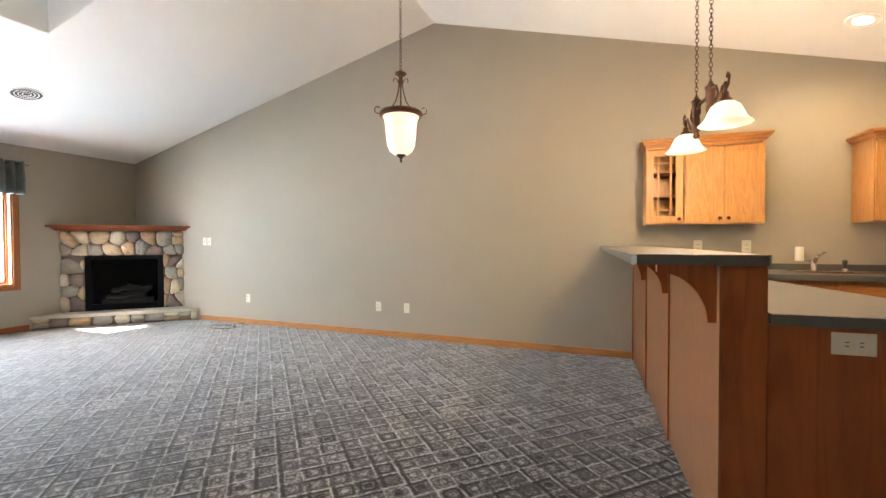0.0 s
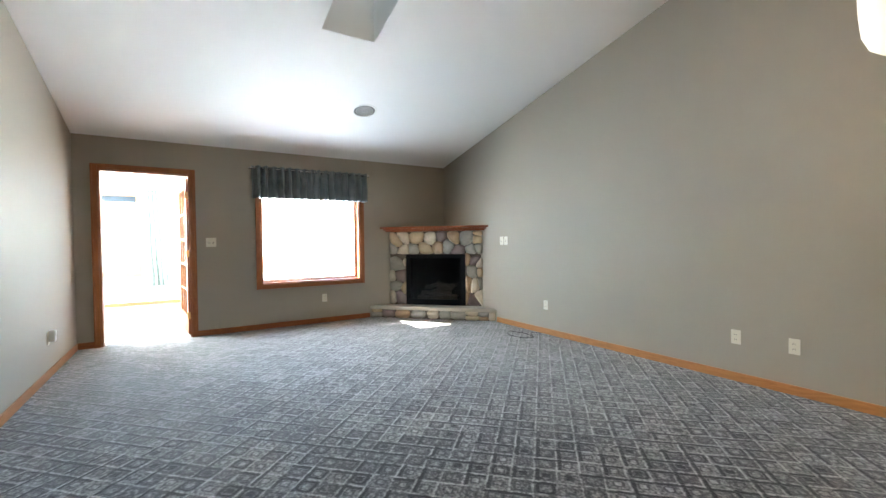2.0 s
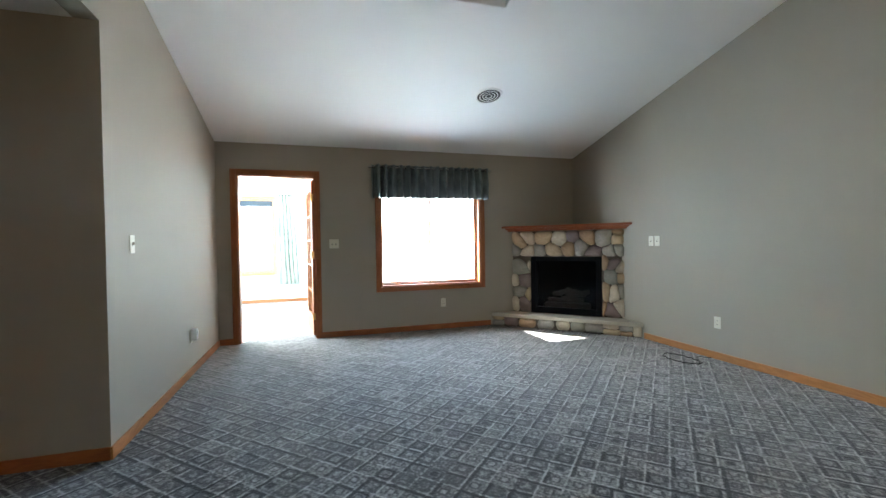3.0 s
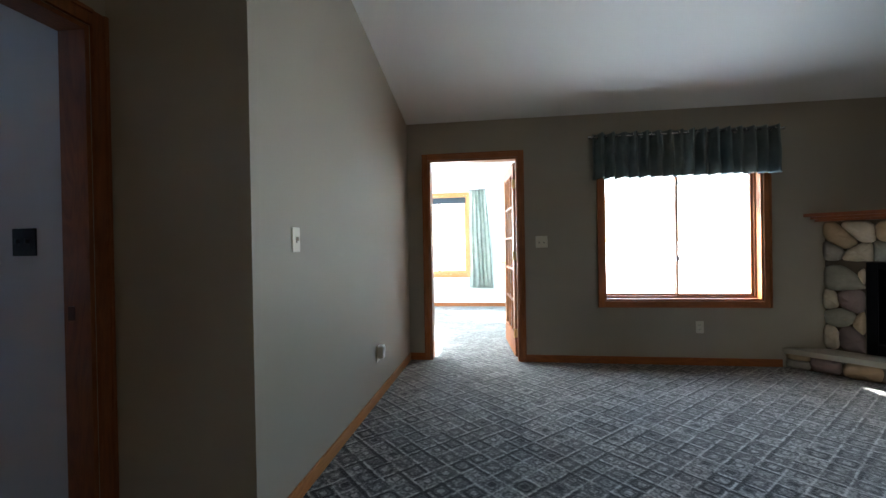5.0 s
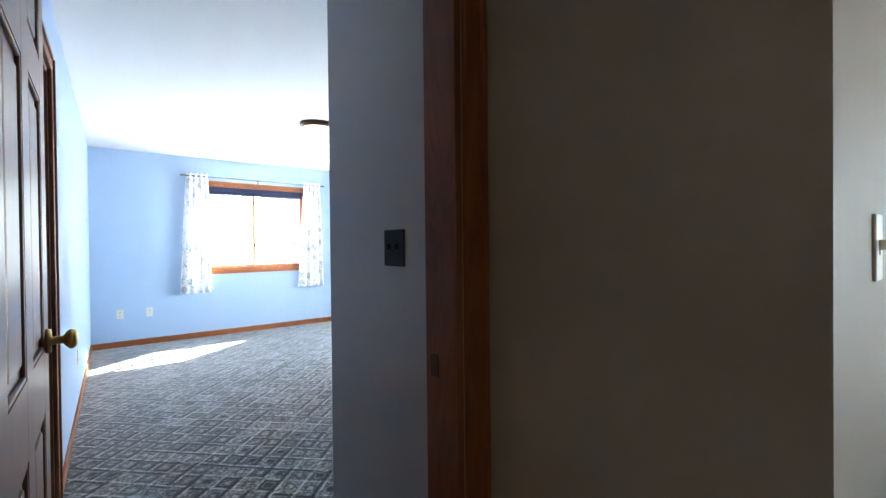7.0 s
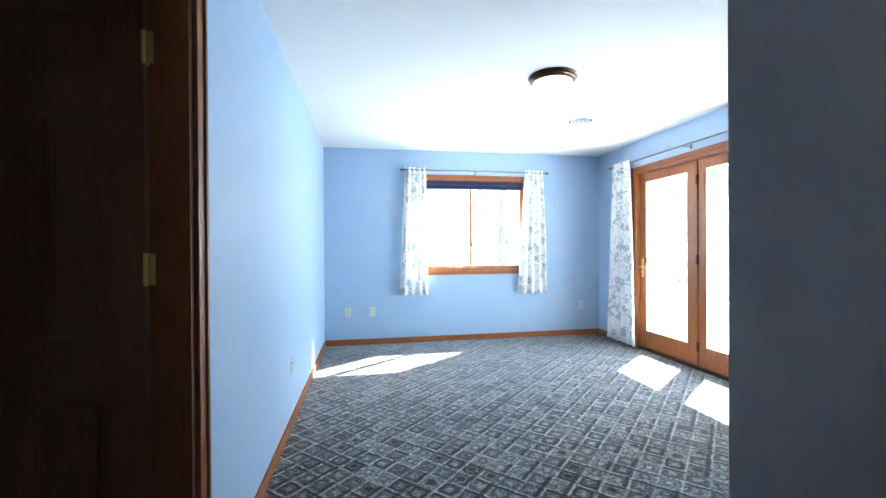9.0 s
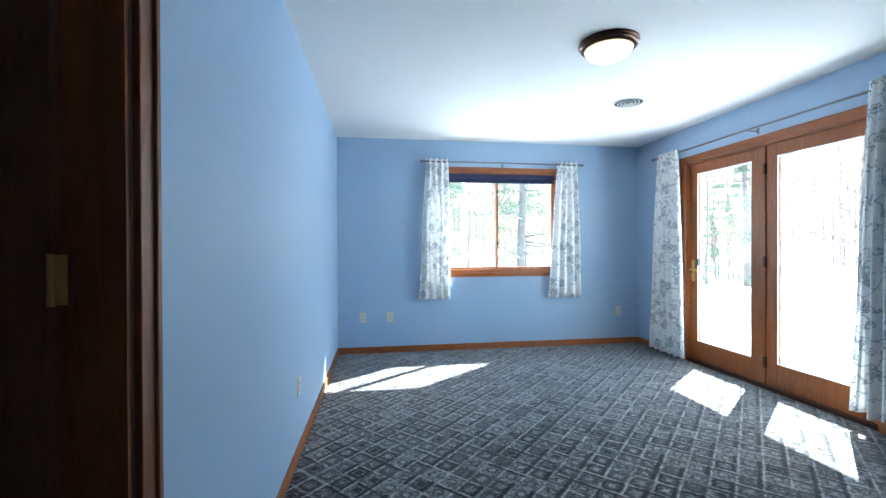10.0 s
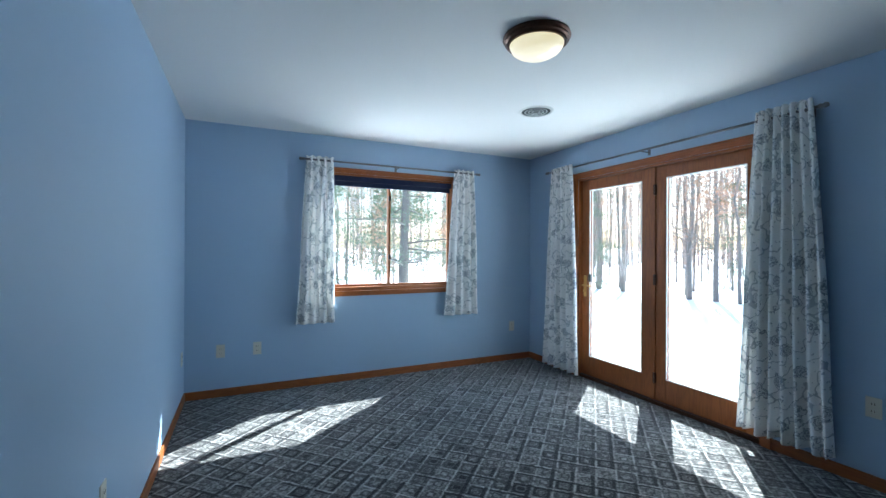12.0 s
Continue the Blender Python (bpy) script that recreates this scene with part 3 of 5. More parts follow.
# ---- doors ----
def panel_door(name, m, w, h, material, label, knob_at, kind_label, knob_z=0.975):
    """A six-panel door leaf: hinge edge at x = 0, the leaf along +x, 35 mm thick about y = 0."""
    root = thing(name, m, label, "door", kind="structure")
    st = 0.105
    mid = w / 2
    bm = boxes((0, st, -0.0175, 0.0175, 0.008, h), (w - st, w, -0.0175, 0.0175, 0.008, h), (mid - 0.05, mid + 0.05, -0.0175, 0.0175, 0.22, h - 0.11), bevel=0.002)
    for a, b in ((0.008, 0.22), (0.80, 0.96), (1.60, 1.70), (h - 0.11, h)):
        for c, d in ((st, mid - 0.05), (mid + 0.05, w - st)) if 0.5 < a < h - 0.2 else ((st, w - st),):
            box(bm, c, d, -0.0172, 0.0172, a, b)
    part("stiles_and_rails", bm, material, root)
    for c, d in ((st, mid - 0.05), (mid + 0.05, w - st)):
        for a, b in ((0.22, 0.80), (0.96, 1.60), (1.70, h - 0.11)):
            bm = boxes((c, d, -0.008, 0.008, a, b))
            box(bm, c + 0.035, d - 0.035, -0.0145, 0.0145, a + 0.035, b - 0.035, bevel=0.006)
            for s in (-1, 1):
                y0, y1 = sorted((s * 0.008, s * 0.0165))
                for r in ((c, c + 0.01, a, b), (d - 0.01, d, a, b), (c + 0.01, d - 0.01, a, a + 0.01), (c + 0.01, d - 0.01, b - 0.01, b)):
                    box(bm, r[0], r[1], y0, y1, r[2], r[3], bevel=0.003)
            part("panel", bm, material, root)
    for s in (-1, 1):
        prof = [(0.0, 0.064), (0.018, 0.063), (0.026, 0.056), (0.027, 0.048), (0.02, 0.04), (0.011, 0.034), (0.011, 0.012), (0.03, 0.01), (0.033, 0.0)]
        bm = lathe(prof, 24)
        bmesh.ops.transform(bm, matrix=pose(knob_at, s * 0.0175, knob_z, -90 * s), verts=bm.verts)
        part("knob", bm, BRASS, root, "round brass knob", smooth=True)
    for z in (0.25, 1.15, h - 0.22):
        bm = boxes((-0.004, 0.0, -0.017, 0.0175, z - 0.045, z + 0.045), (-0.03, -0.001, 0.0176, 0.020, z - 0.045, z + 0.045))
        tube([(-0.004, 0.023, z - 0.047), (-0.004, 0.023, z + 0.047)], 0.006, 10, bm)
        part("hinge", bm, BRASS, root, "brass butt hinge")
    return root


EDW = ED[1] - ED[0] - 0.042
panel_door("door_1", pose(ED[1] - 0.02, DY0 + 0.02, 0, 0, 0, -89), EDW, 2.015, DOOR_WOOD, "dark-stained oak six-panel door, standing open", EDW - 0.065, "")
panel_door("door_2", pose(BE + 0.11, CD[0] + 0.022, 0, 0, 0, -8), CD[1] - CD[0] - 0.042, 2.005, DOOR_WOOD, "dark-stained oak six-panel closet door, open", CD[1] - CD[0] - 0.105, "")
# strike plate on the bedroom door's jamb
part("strike_plate", boxes((ED[0] + 0.018, ED[0] + 0.0205, DY0 + 0.02, DY0 + 0.05, 0.90, 0.955)), BRONZE, bpy.data.objects["door_frame_bedroom"], "dark bronze strike plate").matrix_parent_inverse = bpy.data.objects["door_frame_bedroom"].matrix_world.inverted()


def french_door(name, m, w, h, label):
    """A fifteen-lite glazed leaf, hinge edge at x = 0."""
    root = thing(name, m, label, "door", kind="structure")
    st, bot = 0.11, 0.24
    part("stiles_and_rails", boxes((0, st, -0.0175, 0.0175, 0.008, h), (w - st, w, -0.0175, 0.0175, 0.008, h), (st, w - st, -0.0175, 0.0175, 0.008, bot), (st, w - st, -0.0175, 0.0175, h - st, h), bevel=0.002), TRIM, root)
    cw, ch = (w - 2 * st) / 3, (h - st - bot) / 5
    for i in (1, 2):
        part("muntin", boxes((st + i * cw - 0.011, st + i * cw + 0.011, -0.012, 0.012, bot, h - st), bevel=0.002), TRIM, root)
    for j in (1, 2, 3, 4):
        part("muntin", boxes((st, w - st, -0.0115, 0.0115, bot + j * ch - 0.011, bot + j * ch + 0.011), bevel=0.002), TRIM, root)
    for i in range(3):
        for j in range(5):
            g = part("pane", boxes((st + i * cw + 0.008, st + (i + 1) * cw - 0.008, -0.002, 0.002, bot + j * ch + 0.008, bot + (j + 1) * ch - 0.008)), GLASS, root)
            g.visible_shadow = False
    for s in (-1, 1):
        bm = lathe([(0.028, 0), (0.028, 0.006), (0.011, 0.008), (0.011, 0.05), (0, 0.05)], 16)
        bmesh.ops.transform(bm, matrix=pose(w - 0.06, s * 0.0175, 0.95, -90 * s), verts=bm.verts)
        tube([(w - 0.06, s * 0.062, 0.95), (w - 0.10, s * 0.064, 0.952), (w - 0.17, s * 0.06, 0.945)], 0.009, 8, bm)
        part("lever", bm, BRASS, root, "brass lever handle", smooth=True)
    for z in (0.25, 1.05, h - 0.22):
        bm = boxes((-0.004, 0.0, -0.017, 0.0175, z - 0.045, z + 0.045))
        tube([(-0.004, 0.023, z - 0.047), (-0.004, 0.023, z + 0.047)], 0.006, 10, bm)
        part("hinge", bm, BRASS, root, "brass butt hinge")
    return root


french_door("door_3", pose(XW - 0.155, FD[1] - 0.025, 0, 0, 0, 180 + 6), FD[1] - FD[0] - 0.046, 2.015, "oak french door with fifteen lites, swung open into the sunroom")


def patio_door():
    root = thing("door_4", pose(BX - 0.06, PD[0] + 0.018, 0), "stained oak double patio door with large panes, closed", "patio door", kind="structure")
    w, h = PD[1] - PD[0] - 0.036, PD[3] - 0.018
    part("threshold", boxes((-0.06, 0.058, 0, w, 0.0, 0.03), bevel=0.004), BRONZE, root, "dark metal threshold")
    mid = w / 2
    for a, b in ((0.004, mid - 0.022), (mid + 0.022, w - 0.004)):
        leaf = part("door_leaf", boxes((-0.022, 0.022, a, a + 0.098, 0.03, h - 0.004), (-0.022, 0.022, b - 0.098, b, 0.03, h - 0.004), (-0.022, 0.022, a + 0.098, b - 0.098, 0.03, 0.225), (-0.022, 0.022, a + 0.098, b - 0.098, h - 0.105, h - 0.004), bevel=0.004), TRIM, root)
        bm = bmesh.new()
        g0, g1, z0, z1 = a + 0.098, b - 0.098, 0.225, h - 0.105
        for s in (-0.020, 0.012):
            for r in ((g0, g0 + 0.008, z0, z1), (g1 - 0.008, g1, z0, z1), (g0 + 0.008, g1 - 0.008, z0, z0 + 0.008), (g0 + 0.008, g1 - 0.008, z1 - 0.008, z1)):
                box(bm, s, s + 0.008, *r)
        part("glazing_bead", bm, WHITE_METAL, leaf, "pale glazing bead")
        g = part("pane", boxes((-0.004, 0.004, g0 - 0.004, g1 + 0.004, z0 - 0.004, z1 + 0.004)), GLASS, leaf, "large clear pane")
        g.visible_shadow = False
    part("mullion", boxes((-0.035, 0.032, mid - 0.022, mid + 0.022, 0.03, h), bevel=0.003), TRIM, root)
    for z in (0.22, 1.07, h - 0.2):
        bm = boxes((0.022, 0.0335, mid + 0.004, mid + 0.03, z - 0.045, z + 0.045))
        tube([(0.036, mid + 0.0235, z - 0.047), (0.036, mid + 0.0235, z + 0.047)], 0.006, 10, bm)
        part("hinge", bm, BRONZE, root, "dark bronze hinge")
    bm = boxes((0.022, 0.028, 0.030, 0.068, 0.84, 1.06), bevel=0.005)
    tube([(0.028, 0.049, 0.96), (0.062, 0.049, 0.96)], 0.009, 10, bm)
    tube([(0.062, 0.045, 0.96), (0.064, 0.09, 0.963), (0.06, 0.15, 0.955)], 0.008, 10, bm)
    tube([(0.028, 0.049, 0.90), (0.045, 0.049, 0.90)], 0.013, 12, bm)
    part("lever", bm, BRASS, root, "brass lever handle and plate", smooth=False)
    part("lock_box", boxes((0.022, 0.05, 0.112, 0.142, 1.0, 1.075), bevel=0.004), DARK_METAL, root, "small dark lock box")


patio_door()


# ---- curtains ----
def fabric(name, base, print_color, leaves=True, sheer=0.35, rough=0.9):
    """Thin woven cloth that lets some light through, with a printed outline of flowers or a plain heather."""
    m = bpy.data.materials.new(name)
    m.use_nodes = True
    t = m.node_tree
    b = t.nodes["Principled BSDF"]
    b.inputs["Roughness"].default_value = rough
    b.inputs["Specular IOR Level"].default_value = 0.15 if rough > 0.6 else 0.5
    uv = t.nodes.new("ShaderNodeUVMap")
    mix = t.nodes.new("ShaderNodeMix")
    mix.data_type = "RGBA"
    mix.inputs[6].default_value, mix.inputs[7].default_value = (*base, 1), (*print_color, 1)
    if leaves:
        def calc(op, p, q=0.0):
            n = t.nodes.new("ShaderNodeMath")
            n.operation = op
            for i, v in enumerate((p, q)):
                if isinstance(v, (int, float)):
                    n.inputs[i].default_value = v
                else:
                    t.links.new(v, n.inputs[i])
            return n.outputs[0]

        def blotch(scale, detail=2):
            n = t.nodes.new("ShaderNodeTexNoise")
            n.inputs["Scale"].default_value, n.inputs["Detail"].default_value = scale, detail
            t.links.new(uv.outputs[0], n.inputs["Vector"])
            return n.outputs[0]

        vo = t.nodes.new("ShaderNodeTexVoronoi")
        vo.inputs["Scale"].default_value = 8.0
        t.links.new(uv.outputs[0], vo.inputs["Vector"])
        d = calc("ADD", vo.outputs["Distance"], calc("MULTIPLY", calc("SUBTRACT", blotch(30), 0.5), 0.42))
        bloom = calc("LESS_THAN", d, 0.34)
        veins = calc("GREATER_THAN", calc("SINE", calc("MULTIPLY", d, 62.0)), 0.25)
        wash = calc("MULTIPLY", blotch(9, 3), 0.42)
        bloom = calc("MULTIPLY", bloom, calc("ADD", wash, calc("MULTIPLY", veins, 0.62)))
        stem = calc("LESS_THAN", calc("ABSOLUTE", calc("SUBTRACT", blotch(5.5), 0.5)), 0.011)
        sprig = calc("MULTIPLY", calc("GREATER_THAN", blotch(40), 0.66), 0.6)
        t.links.new(calc("MINIMUM", calc("MAXIMUM", calc("MAXIMUM", bloom, sprig), calc("MULTIPLY", stem, 0.55)), 1.0), mix.inputs[0])
    else:
        nz = t.nodes.new("ShaderNodeTexNoise")
        nz.inputs["Scale"].default_value, nz.inputs["Detail"].default_value = 5, 6
        t.links.new(uv.outputs[0], nz.inputs["Vector"])
        rp = t.nodes.new("ShaderNodeMapRange")
        rp.inputs[1].default_value, rp.inputs[2].default_value = 0.4, 0.62
        t.links.new(nz.outputs[0], rp.inputs[0])
        t.links.new(rp.outputs[0], mix.inputs[0])
    tl, mx = t.nodes.new("ShaderNodeBsdfTranslucent"), t.nodes.new("ShaderNodeMixShader")
    mx.inputs[0].default_value = sheer
    t.links.new(mix.outputs[2], b.inputs["Base Color"])
    t.links.new(mix.outputs[2], tl.inputs[0])
    t.links.new(b.outputs[0], mx.inputs[1])
    t.links.new(tl.outputs[0], mx.inputs[2])
    t.links.new(mx.outputs[0], t.nodes["Material Output"].inputs["Surface"])
    wvn = t.nodes.new("ShaderNodeTexNoise")
    wvn.inputs["Scale"].default_value = 300
    t.links.new(uv.outputs[0], wvn.inputs["Vector"])
    bu = t.nodes.new("ShaderNodeBump")
    bu.inputs["Strength"].default_value, bu.inputs["Distance"].default_value = 0.15, 0.002
    t.links.new(wvn.outputs[0], bu.inputs["Height"])
    t.links.new(bu.outputs[0], b.inputs["Normal"])
    return m


FLORAL = fabric("white_floral_cloth", (0.93, 0.935, 0.93), (0.22, 0.28, 0.34), sheer=0.2)
SAGE = fabric("sage_green_cloth", (0.36, 0.40, 0.355), (0.46, 0.50, 0.45), leaves=False, sheer=0.45)
TEAL = fabric("teal_satin", (0.10, 0.125, 0.13), (0.155, 0.185, 0.185), leaves=False, sheer=0.14, rough=0.42)
NAVY = mat("navy_blind_cloth", (0.012, 0.018, 0.06), 0.8, var=0.1)


def drape(width_top, width_bot, height, folds, depth, seed, shift=0.0, lean=0.0, ripple=0.0):
    """A hanging cloth in the local xz plane, hung from z = 0 down, with soft uneven folds."""
    rng = random.Random(seed)
    nu, nv = folds * 14, 30
    ph = [rng.uniform(-0.5, 0.5) for _ in range(folds + 2)]
    am = [rng.uniform(0.4, 1.3) for _ in range(folds + 2)]
    bm = bmesh.new()
    uvl = bm.loops.layers.uv.new("UVMap")
    grid = []
    for j in range(nv + 1):
        v = j / nv
        row = []
        w = width_top + (width_bot - width_top) * v ** 0.8
        for i in range(nu + 1):
            u = i / nu
            k = min(folds, int(u * folds))
            f = u * folds - k
            a = (am[k] * (1 - f) + am[k + 1] * f)
            p = (ph[k] * (1 - f) + ph[k + 1] * f) * v
            y = depth * a * (0.75 + 0.35 * v) * math.sin(2 * math.pi * (u * folds) + p * 2.2) + lean * v
            x = (u - 0.5) * w + shift * v + 0.006 * math.sin(9 * v + 5 * u) * v
            z = -height * v + ripple * math.sin(2 * math.pi * u * folds * 0.5 + seed) * v ** 6 + 0.006 * math.cos(2 * math.pi * u * folds) * (1 - v) ** 8
            row.append((bm.verts.new((x, y, z)), (u, v * height)))
        grid.append(row)
    mid_row = grid[nv // 2]
    along = [0.0]
    for (a, _), (b, _) in zip(mid_row, mid_row[1:]):
        along.append(along[-1] + math.hypot(b.co.x - a.co.x, b.co.y - a.co.y))
    grid = [[(vert, (along[i], uv[1])) for i, (vert, uv) in enumerate(row)] for row in grid]
    for j in range(nv):
        for i in range(nu):
            q = (grid[j][i], grid[j][i + 1], grid[j + 1][i + 1], grid[j + 1][i])
            f = bm.faces.new([c[0] for c in q])
            f.smooth = True
            for lp, c in zip(f.loops, q):
                lp[uvl].uv = c[1]
    return bm


def cloth(bm, name, material, root):
    ob = part(name, bm, material, root, smooth=True)
    sol = ob.modifiers.new("thickness", "SOLIDIFY")
    sol.thickness = 0.0016
    return ob


def curtain(m, wt, wb, h, folds, depth, seed, material, label, group, grommets=0, **kw):
    root = thing("curtain", m, label, "curtain", group)
    cloth(drape(wt, wb, h, folds, depth, seed, **kw), "cloth", material, root)
    for i in range(grommets):
        x = (i + 0.5) / grommets * wt - wt / 2
        ring = [(x + 0.004 * math.cos(a), 0.024 * math.sin(a), -0.035 + 0.024 * math.cos(a)) for a in [2 * math.pi * k / 14 for k in range(14)]]
        part("grommet", tube(ring, 0.004, 6, close=True), CHROME, root, "steel grommet")
    return root


def curtain_rod(m, length, label, r=0.009, material=None):
    """A rod along local x with end knobs and two wall brackets; the wall lies at y = -0.09."""
    material = material or ROD
    root = thing("curtain_rod", m, label, "curtain rod")
    part("rod", tube([(-length / 2, 0, 0), (length / 2, 0, 0)], r, 12), material, root, smooth=True)
    for s in (-1, 1):
        bm = lathe([(0, 0), (0.012, 0.002), (0.015, 0.012), (0.010, 0.024), (0.017, 0.034), (0.012, 0.05), (0, 0.054)], 16)
        bmesh.ops.transform(bm, matrix=pose(s * length / 2, 0, 0, 0, 90 * s), verts=bm.verts)
        part("finial", bm, material, root, smooth=True)
    for x in (-length / 2 + 0.06, 0, length / 2 - 0.06):
        bm = boxes((x - 0.012, x + 0.012, -0.09, -0.084, -0.035, 0.03), bevel=0.002)
        tube([(x, -0.085, -0.012), (x, -0.01, -0.012)], 0.005, 8, bm)
        tube([(x + 0, -0.012, -0.012), (x, 0.004, -0.014), (x, 0.013, 0.0)], 0.004, 8, bm)
        part("bracket", bm, material, root)
    return root


# bedroom window
curtain_rod(pose(-5.48, BS + 0.09, 2.175), 1.86, "thin steel curtain rod above the window")
curtain(pose(-4.69, BS + 0.09, 2.21), 0.25, 0.36, 1.60, 4, 0.030, 3, FLORAL, "white curtain with grey-blue flowers beside the window", "bedroom window curtains", 4, shift=0.03)
curtain(pose(-6.255, BS + 0.09, 2.21), 0.24, 0.41, 1.61, 4, 0.030, 8, FLORAL, "white curtain with grey-blue flowers beside the window", "bedroom window curtains", 4, shift=0.02)
# patio door
curtain_rod(pose(BX + 0.09, -3.42, 2.19, 0, 0, -90), 2.46, "thin steel curtain rod above the patio door")
curtain(pose(BX + 0.10, -4.43, 2.215, 0, 0, -90), 0.33, 0.55, 2.17, 5, 0.034, 5, FLORAL, "white full-length curtain with grey-blue flowers", "patio door curtains", 5)
curtain(pose(BX + 0.10, -2.37, 2.245, 0, 0, -90), 0.31, 0.53, 2.13, 7, 0.05, 21, FLORAL, "white full-length curtain with grey-blue flowers", "patio door curtains", 7, shift=0.0, ripple=0.012)
# roller blind in the bedroom window
blind = thing("roller_blind", pose((BW[0] + BW[1]) / 2, BS - 0.028, BW[3] - 0.02), "navy blue blind drawn up in the window head", "blind")
bl = (BW[1] - BW[0]) / 2 - 0.02
part("roll", boxes((-bl, bl, -0.018, 0.02, -0.055, -0.001), bevel=0.008), NAVY, blind)
part("cloth", boxes((-bl + 0.005, bl - 0.005, -0.008, -0.004, -0.085, -0.055)), NAVY, blind)
part("bottom_bar", boxes((-bl, bl, -0.012, 0.004, -0.105, -0.085), bevel=0.004), NAVY, blind)
# living room valance
curtain_rod(pose(XW + 0.085, 3.945, 2.17, 0, 0, -90), 1.60, "thin bright steel curtain rod above the living room window", material=CHROME)
curtain(pose(XW + 0.085, 3.540, 2.205, 0, 0, -90), 0.81, 0.81, 0.43, 8, 0.055, 11, TEAL, "short grey-teal satin valance on steel grommets", "living room valances", 10, ripple=0.002)
curtain(pose(XW + 0.085, 4.345, 2.205, 0, 0, -90), 0.81, 0.82, 0.43, 8, 0.055, 17, TEAL, "short grey-teal satin valance on steel grommets", "living room valances", 10, ripple=0.002)
# sunroom
curtain_rod(pose(SX + 0.09, 1.06, 2.22, 0, 0, -90), 1.75, "curtain rod above the sunroom window")
curtain(pose(SX + 0.09, 1.82, 2.215, 0, 0, -90), 0.30, 0.44, 1.85, 5, 0.03, 31, SAGE, "sage green curtain beside the sunroom window", "sunroom curtains", 0, shift=-0.06)
sblind = thing("roller_blind", pose(SX - 0.02, 1.06, 2.10), "dark teal blind drawn up in the sunroom window", "blind")
part("roll", boxes((-0.02, 0.02, -0.53, 0.53, -0.12, -0.001), bevel=0.006), mat("dark_teal_blind_cloth", (0.012, 0.022, 0.03), 0.8, var=0.1), sblind)


# ---- plates on the walls ----
DARK_PLATE = mat("dark_bronze_plate", (0.016, 0.015, 0.017), 0.6, var=0.3, scale=40, spec=0.2)
def wall_plate(name, m, label, category, w=0.07, h=0.115, style="outlet", group=""):
    """A plate on a wall that faces local +y."""
    root = thing(name, m, label, category, group)
    part("plate", boxes((-w / 2, w / 2, 0, 0.006, -h / 2, h / 2), bevel=0.0025), PLATE if style != "dark" else DARK_PLATE, root)
    n = max(1, round(w / 0.07)) if w > h * 0.8 or w > 0.1 else 1
    for i in range(n):
        cx = (i - (n - 1) / 2) * 0.046
        if style == "outlet":
            for s in (-1, 1):
                part("socket", boxes((cx - 0.016, cx + 0.016, 0.006, 0.0085, s * 0.02 - 0.013, s * 0.02 + 0.013), bevel=0.001), PLATE, root)
                part("slots", boxes((cx - 0.008, cx - 0.005, 0.0086, 0.0092, s * 0.02 - 0.005, s * 0.02 + 0.006), (cx + 0.005, cx + 0.008, 0.0086, 0.0092, s * 0.02 - 0.005, s * 0.02 + 0.006)), SLOT, root)
        elif style in ("switch", "dark"):
            part("toggle", boxes((cx - 0.005, cx + 0.005, 0.006, 0.02, -0.004, 0.014), bevel=0.002), PLATE if style == "switch" else SLOT, root)
            part("slot", boxes((cx - 0.006, cx + 0.006, 0.006, 0.0066, -0.013, 0.013)), SLOT, root)
    return root


for i, x in enumerate((-4.85, -2.736, -2.35)):
    wall_plate("wall_outlet", pose(x, YN, 0.36, 0, 0, 180), "ivory outlet plate low on the gable wall", "outlet", group="gable wall outlets")
for x in (-5.69, -5.60):
    wall_plate("switch_plate", pose(x, YN, 1.165, 0, 0, 180), "ivory switch plate beside the fireplace", "switch", style="switch")
wall_plate("switch_plate", pose(XW, 2.655, 1.19, 0, 0, -90), "ivory double switch plate beside the french door", "switch", 0.115, 0.115, "switch")
wall_plate("wall_outlet", pose(XW, 4.098, 0.36, 0, 0, -90), "ivory outlet plate under the window", "outlet")
wall_plate("switch_plate", pose(-4.835, YS, 1.205), "ivory switch plate near the hall corner", "switch", style="switch")
wall_plate("wall_outlet", pose(-6.09, YS, 0.35), "ivory outlet with a small plug-in device", "outlet")
dev = thing("plug_in_device", pose(-6.09, YS + 0.009, 0.37), "small white plug-in night light in the outlet", "night light")
part("housing", boxes((-0.03, 0.03, 0, 0.045, -0.05, 0.05), bevel=0.01), WHITE_METAL, dev)
part("lens", boxes((-0.018, 0.018, 0.0452, 0.05, 0.0, 0.035), bevel=0.004), WHITE_METAL, dev)
wall_plate("switch_plate", pose(HX, 0.29, 1.21, 0, 0, -90), "dark double switch plate on the grey wall", "switch", 0.115, 0.115, "dark")
for x in (-3.85, -4.15, -6.96):
    wall_plate("wall_outlet", pose(x, BS, 0.405), "ivory outlet plate low on the blue wall", "outlet", group="bedroom outlets")
wall_plate("wall_outlet", pose(BX, -1.97, 0.45, 0, 0, -90), "ivory outlet plate low on the blue wall", "outlet", group="bedroom outlets")
for y in (-2.81, -4.95):
    wall_plate("wall_outlet", pose(BE, y, 0.40, 0, 0, 90), "ivory outlet plate low on the blue wall", "outlet", group="bedroom outlets")
for x in (0.661, 1.037):
    wall_plate("wall_outlet", pose(x, YN, 1.10, 0, 0, 180), "ivory outlet plate above the kitchen counter", "outlet", group="kitchen outlets")


